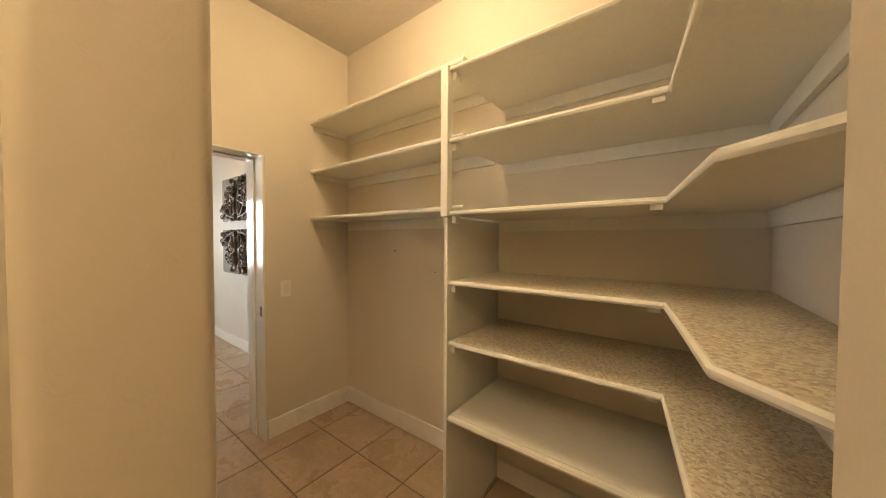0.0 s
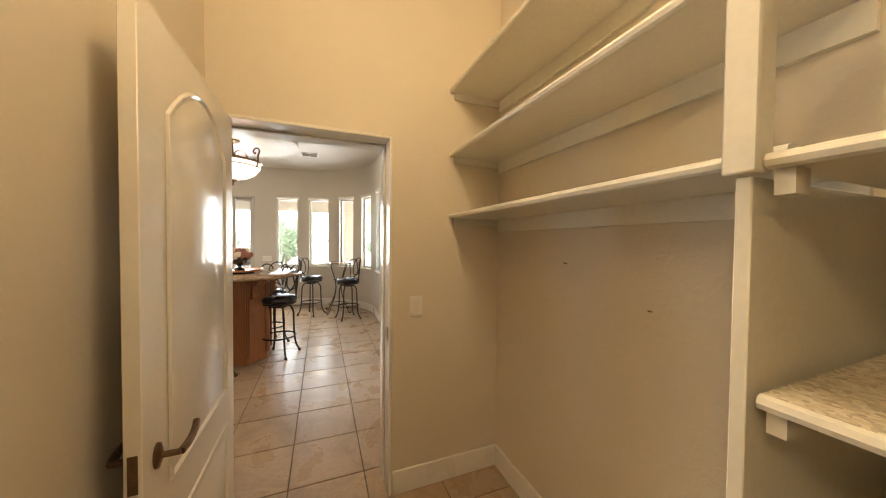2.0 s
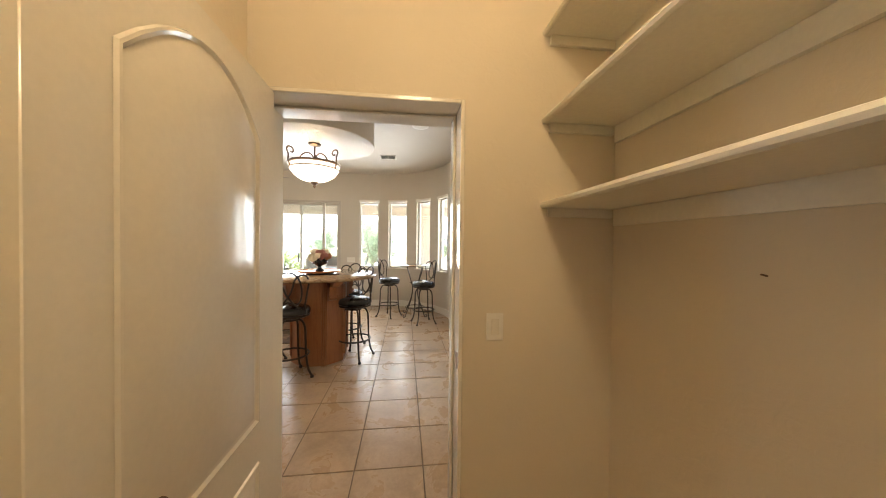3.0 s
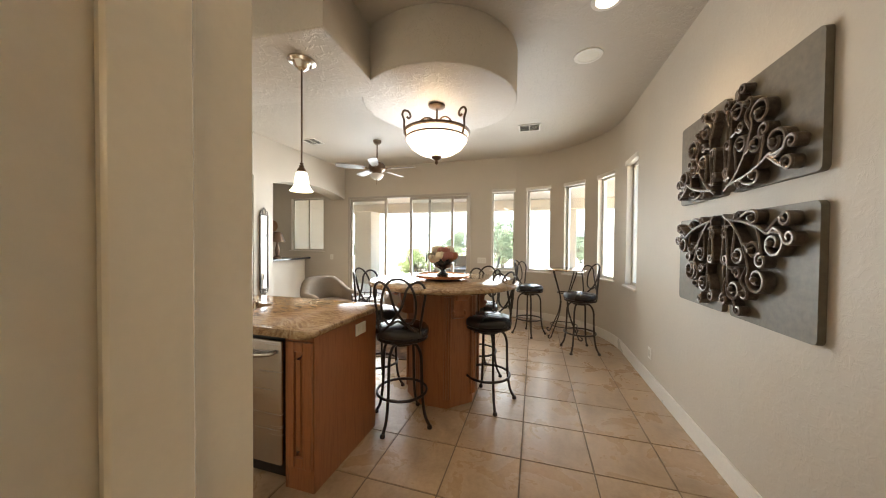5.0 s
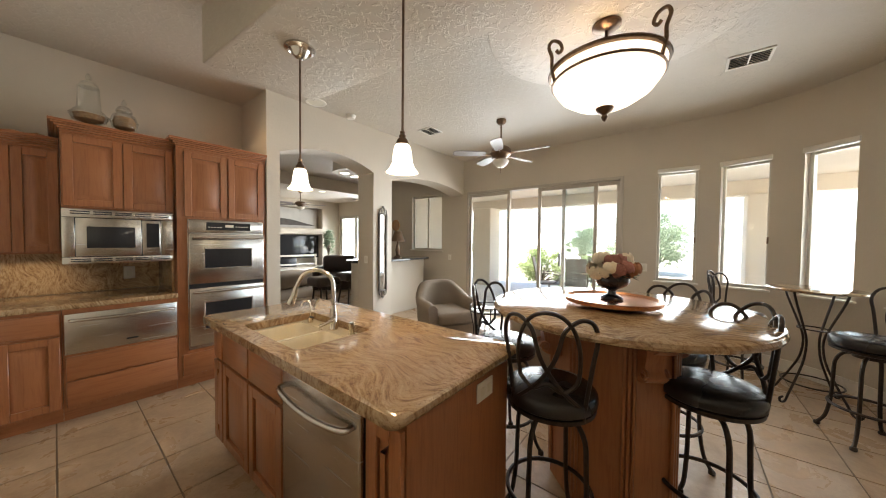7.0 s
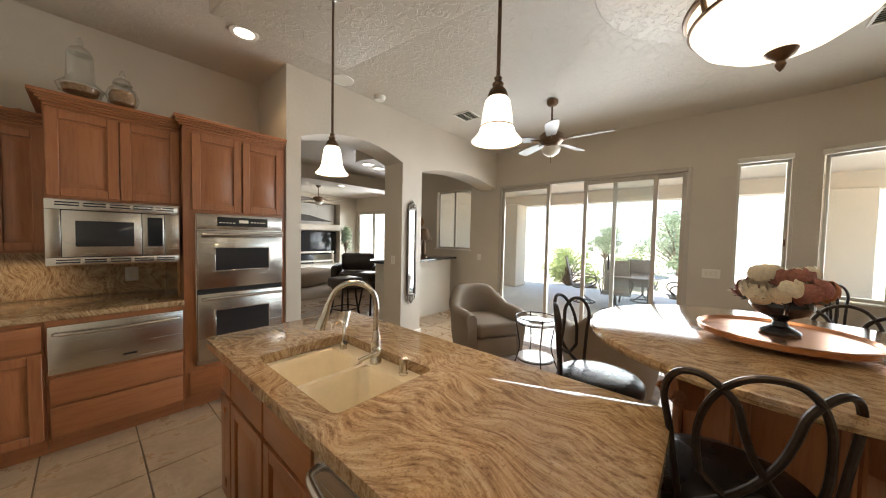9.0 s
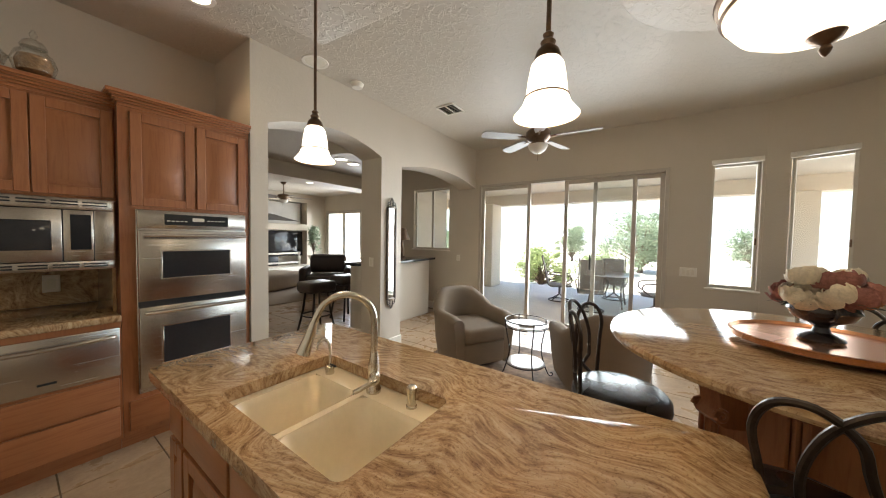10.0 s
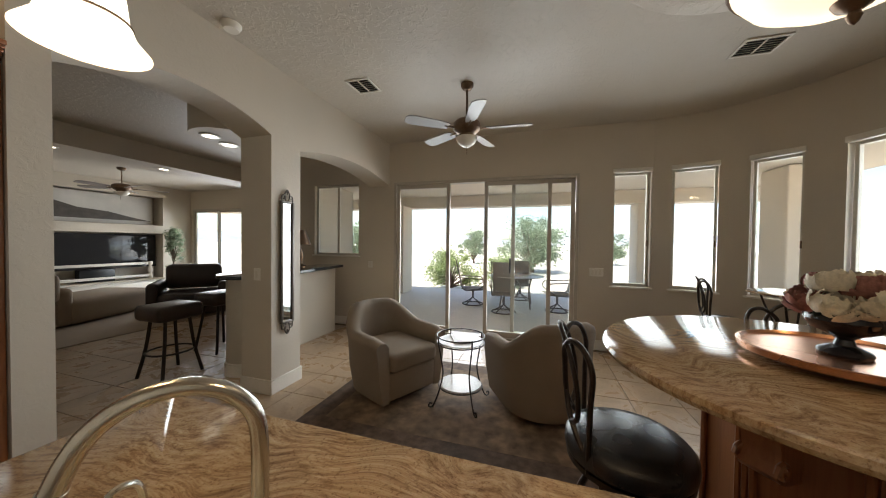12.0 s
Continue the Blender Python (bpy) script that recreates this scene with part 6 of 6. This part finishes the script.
for k in range(0, 61):
    a = radians(110 + 140 * k / 60)
    r_ = 420
    h_ = 14 + 16 * noise.noise(Vector((k * 0.17, 2.0, 0))) + 6 * noise.noise(Vector((k * 0.6, 5.0, 0)))
    row = [b.verts.new((r_ * f_ * math.cos(a), r_ * f_ * math.sin(a), z_)) for f_, z_ in ((1, -1), (1.15, max(4, h_)), (1.5, -1))]
    if prev:
        for i in range(2):
            b.faces.new((prev[i], row[i], row[i + 1], prev[i + 1]))
    prev = row
tagged(part("backdrop_hills", b, HILL), "low hazy hills on the horizon", "hills", "", "structure")

# ---- living room ----
LEATHB = plain("brown_leather", (0.05, 0.032, 0.024), 0.35, 0, 0.2, 60, 0.15)
CREAMF = plain("beige_upholstery", (0.36, 0.28, 0.20), 0.9, vary=0.15, grain=160, bump=0.3)
sliding_door("door_living", -11.4, -12.25, -9.05, 2.45, ((-12.2, -11.12, -0.012), (-11.17, -10.1, -0.06), (-10.15, -9.1, -0.012)), "tan aluminium sliding door of the living room")
# curved bar end behind the pillar
b = BM()
lathe(b, [(0.22, 0), (0.22, 1.03)], -6.72, -4.35, 0, 40)
bx(b, -8.3, -6.72, -4.57, -4.40, 0, 1.03)
setting("wall_bar", b, WALL, "curved plaster half wall of the bar", "wall")
b = BM()
lathe(b, [(0.222, 0), (0.235, 0), (0.235, 0.13), (0.222, 0.135)], -6.72, -4.35, 0, 40)
setting("baseboard_bar", b, TRIMW, "cream baseboard round the curved bar", "baseboard")
t = thing("bar_counter", "dark polished stone bar top with rounded end", "countertop")
part("slab", prism(BM(), [(-6.72 + 0.31 * math.cos(radians(a)), -4.35 + 0.31 * math.sin(radians(a))) for a in range(-90, 91, 9)] + [(-8.3, -4.25), (-8.3, -4.66)], 1.031, 1.07, None, 0.008), STEEL_D, t)
b = lathe(BM(), [(0.001, 2.62), (0.42, 2.62), (0.42, H)], -6.85, -4.75, 0, 48)
setting("ceiling_bar_soffit", b, WALL, "round plaster soffit above the bar", "soffit")
for x, y in ((-6.65, -4.85), (-6.95, -4.95)):
    can_light(x, y, 2.619)
for x in (-5.2, -6.6, -8.0):
    can_light(x, -7.9, 2.739)
t = thing("bar_stool_backless", "backless iron stool with brown leather seat", "bar stool", pose(-6.35, -5.02, 0))
part("seat", bx(BM(), -0.22, 0.22, -0.2, 0.2, 0.60, 0.76, 0.05, 4), LEATHB, t, "thick brown leather seat")
for k in range(4):
    a = radians(45 + 90 * k)
    part("leg", tube(BM(), smooth_line([(0.16 * math.cos(a), 0.16 * math.sin(a), 0.60), (0.2 * math.cos(a), 0.2 * math.sin(a), 0.3), (0.27 * math.cos(a), 0.27 * math.sin(a), 0.0)], 4), 0.016, 8), IRON, t)
part("foot_ring", tube(BM(), [(0.2 * math.cos(2 * math.pi * k / 28), 0.2 * math.sin(2 * math.pi * k / 28), 0.26) for k in range(28)], 0.01, 6, True), IRON, t)
t = thing("bar_stool_backless", "backless iron stool with brown leather seat", "bar stool", pose(-7.1, -5.3, 0))
part("seat", bx(BM(), -0.22, 0.22, -0.2, 0.2, 0.60, 0.76, 0.05, 4), LEATHB, t, "thick brown leather seat")
for k in range(4):
    a = radians(45 + 90 * k)
    part("leg", tube(BM(), [(0.16 * math.cos(a), 0.16 * math.sin(a), 0.60), (0.27 * math.cos(a), 0.27 * math.sin(a), 0.0)], 0.016, 8), IRON, t)


def soft_block(name, m, parts_, label, cat, mat_):
    t_ = thing(name, label, cat, m)
    for nm, d_, bv in parts_:
        part(nm, bx(BM(), *d_, bv, 4), mat_, t_)
    return t_


soft_block("sofa", pose(-5.9, -8.7, 0, 0, 0, 12), (("base", (-0.95, 0.95, -0.45, 0.45, 0.03, 0.42), 0.05), ("backrest", (-0.95, 0.95, 0.25, 0.5, 0.42, 0.88), 0.09), ("armrest", (-1.12, -0.9, -0.48, 0.48, 0.03, 0.64), 0.09), ("armrest", (0.9, 1.12, -0.48, 0.48, 0.03, 0.64), 0.09)), "beige upholstered sofa in the living room", "sofa", CREAMF)
soft_block("ottoman", pose(-7.6, -9.2, 0, 0, 0, 20), (("body", (-0.8, 0.8, -0.55, 0.55, 0.03, 0.43), 0.10),), "wide beige upholstered ottoman", "ottoman", CREAMF)
soft_block("leather_chair", pose(-8.35, -7.7, 0, 0, 0, 140), (("seat", (-0.45, 0.45, -0.45, 0.4, 0.05, 0.46), 0.07), ("backrest", (-0.45, 0.45, 0.25, 0.5, 0.46, 0.95), 0.10), ("armrest", (-0.6, -0.42, -0.45, 0.45, 0.05, 0.66), 0.08), ("armrest", (0.42, 0.6, -0.45, 0.45, 0.05, 0.66), 0.08)), "dark brown leather club chair", "armchair", LEATHB)
t = thing("living_rug", "pale tan rug in the living room", "rug")
part("field", bx(BM(), -9.6, -4.9, -11.2, -7.2, 0.0005, 0.012), CREAMF, t)
# media wall
b = BM()
wall_run(b, "x", -12.79, -12.35, -11.39, -6.2, 0, H, [(-10.6, -7.6, 0.28, 1.62), (-10.6, -7.6, 1.86, 2.72)])
setting("wall_media", b, WALL, "plaster media wall with two niches", "wall")
setting("hearth", bx(BM(), -11.38, -6.2, -12.35, -11.8, 0, 0.24, 0.02), TRIMW, "long pale hearth ledge below the niche", "ledge")
t = thing("television", "large flat black television in the niche", "television", pose(-9.2, -12.62, 0))
part("screen", bx(BM(), -1.35, 1.35, -0.04, 0.02, 0.62, 1.58, 0.01), STEEL_D, t)
part("foot", bx(BM(), -0.35, 0.35, -0.1, 0.1, 0.281, 0.62, 0.01), BLACKP, t)
t = thing("niche_balustrade", "low white turned balustrade in the niche", "rail", pose(-9.15, -12.42, 0.28))
for z in (0.06, 0.42):
    part("rail", bx(BM(), -1.2, 1.2, -0.03, 0.03, z, z + 0.07, 0.006), TRIMW, t)
for x in (-1.15, 1.15):
    part("baluster", lathe(BM(), [(0.06, 0), (0.06, 0.06), (0.03, 0.13), (0.07, 0.24), (0.03, 0.38), (0.06, 0.42), (0.06, 0.50)], x, 0, 0, 14), TRIMW, t)
SKYP = plain("pale_print", (0.58, 0.56, 0.52), 0.6, vary=0.08, grain=2, bump=0)
HILLP = plain("dark_print", (0.09, 0.075, 0.06), 0.6, vary=0.3, grain=6, bump=0)
t = thing("landscape_picture", "wide landscape picture of a dark hill", "picture", pose(-9.15, -12.60, 1.88))
part("canvas", bx(BM(), -1.3, 1.3, -0.03, 0, 0, 0.80), SKYP, t)
part("hill", prism(BM(), [(-1.3, 0.1), (-1.3, 0.62), (-0.9, 0.58), (-0.3, 0.38), (0.3, 0.32), (0.8, 0.2), (1.3, 0.1)], 0.001, 0.004, lambda u, v, q: (-u, q, v)), HILLP, t)
ceiling_fan(-8.6, -10.3, H, 1.25, "bronze ceiling fan in the living room", 10)
bush("potted_tree", -10.68, -12.03, 0.66, 0.24, 1.25, 2400, PINE, "slim potted topiary tree beside the niche", 0.06, 12, 0.04)
t = thing("tree_urn", "white footed urn under the topiary tree", "urn", pose(-10.68, -12.03, 0.2401))
part("urn", lathe(BM(), [(0.14, 0), (0.14, 0.05), (0.06, 0.10), (0.17, 0.28), (0.19, 0.40), (0.16, 0.41)], seg=24), TRIMW, t)
t = thing("table_lamp", "dark table lamp standing on the bar", "lamp", pose(-7.6, -4.46, 1.071))
part("base", lathe(BM(), [(0.08, 0), (0.08, 0.02), (0.03, 0.05), (0.05, 0.15), (0.02, 0.28), (0.012, 0.34)], seg=20), BRONZE, t)
part("shade", lathe(BM(), [(0.14, 0.32), (0.07, 0.52), (0.068, 0.52), (0.137, 0.32)], seg=24), BRONZE, t, "dark bell shade")

# ---- floor tiles ----
floor_ob = bpy.data.objects["floor"]
TP, GAP = 0.433, 0.0085
tile_me = mesh_of("tile", bx(BM(), GAP / 2, TP - GAP / 2, GAP / 2, TP - GAP / 2, -0.012, 0.0, 0.0015, 1), TILE, 40)
b_far = BM()
count = 0
for i in range(-17, 15):
    for j in range(-31, 3):
        x, y = -5.125 + TP * i, 0.412 + TP * j
        if x < -11.4 or (x < -8.9 and y > -6.7) or y < -12.8 or y + TP > WY + 0.43 or x > 0.9:
            continue
        if -8.9 < x < -0.9 and -3.7 < y < 1.7 and count < 300 and not (x > -2.9 and y < -0.45):
            ob = new("tile", tile_me)
            ob.location = (x, y, 0.0005 * random.uniform(-1, 1))
            ob.parent = floor_ob
            count += 1
        elif x > -2.9 and y < -1.7 and y > -4.4:
            continue
        else:
            v = [b_far.verts.new((x + dx, y + dy, 0)) for dx, dy in ((GAP / 2, GAP / 2), (TP - GAP / 2, GAP / 2), (TP - GAP / 2, TP - GAP / 2), (GAP / 2, TP - GAP / 2))]
            w = [b_far.verts.new((p.co.x, p.co.y, -0.006)) for p in v]
            b_far.faces.new(v)
            for k in range(4):
                b_far.faces.new((w[k], w[(k + 1) % 4], v[(k + 1) % 4], v[k]))
far = part("far_tiles", b_far, TILE, floor_ob)
far["kind"] = "stuff"
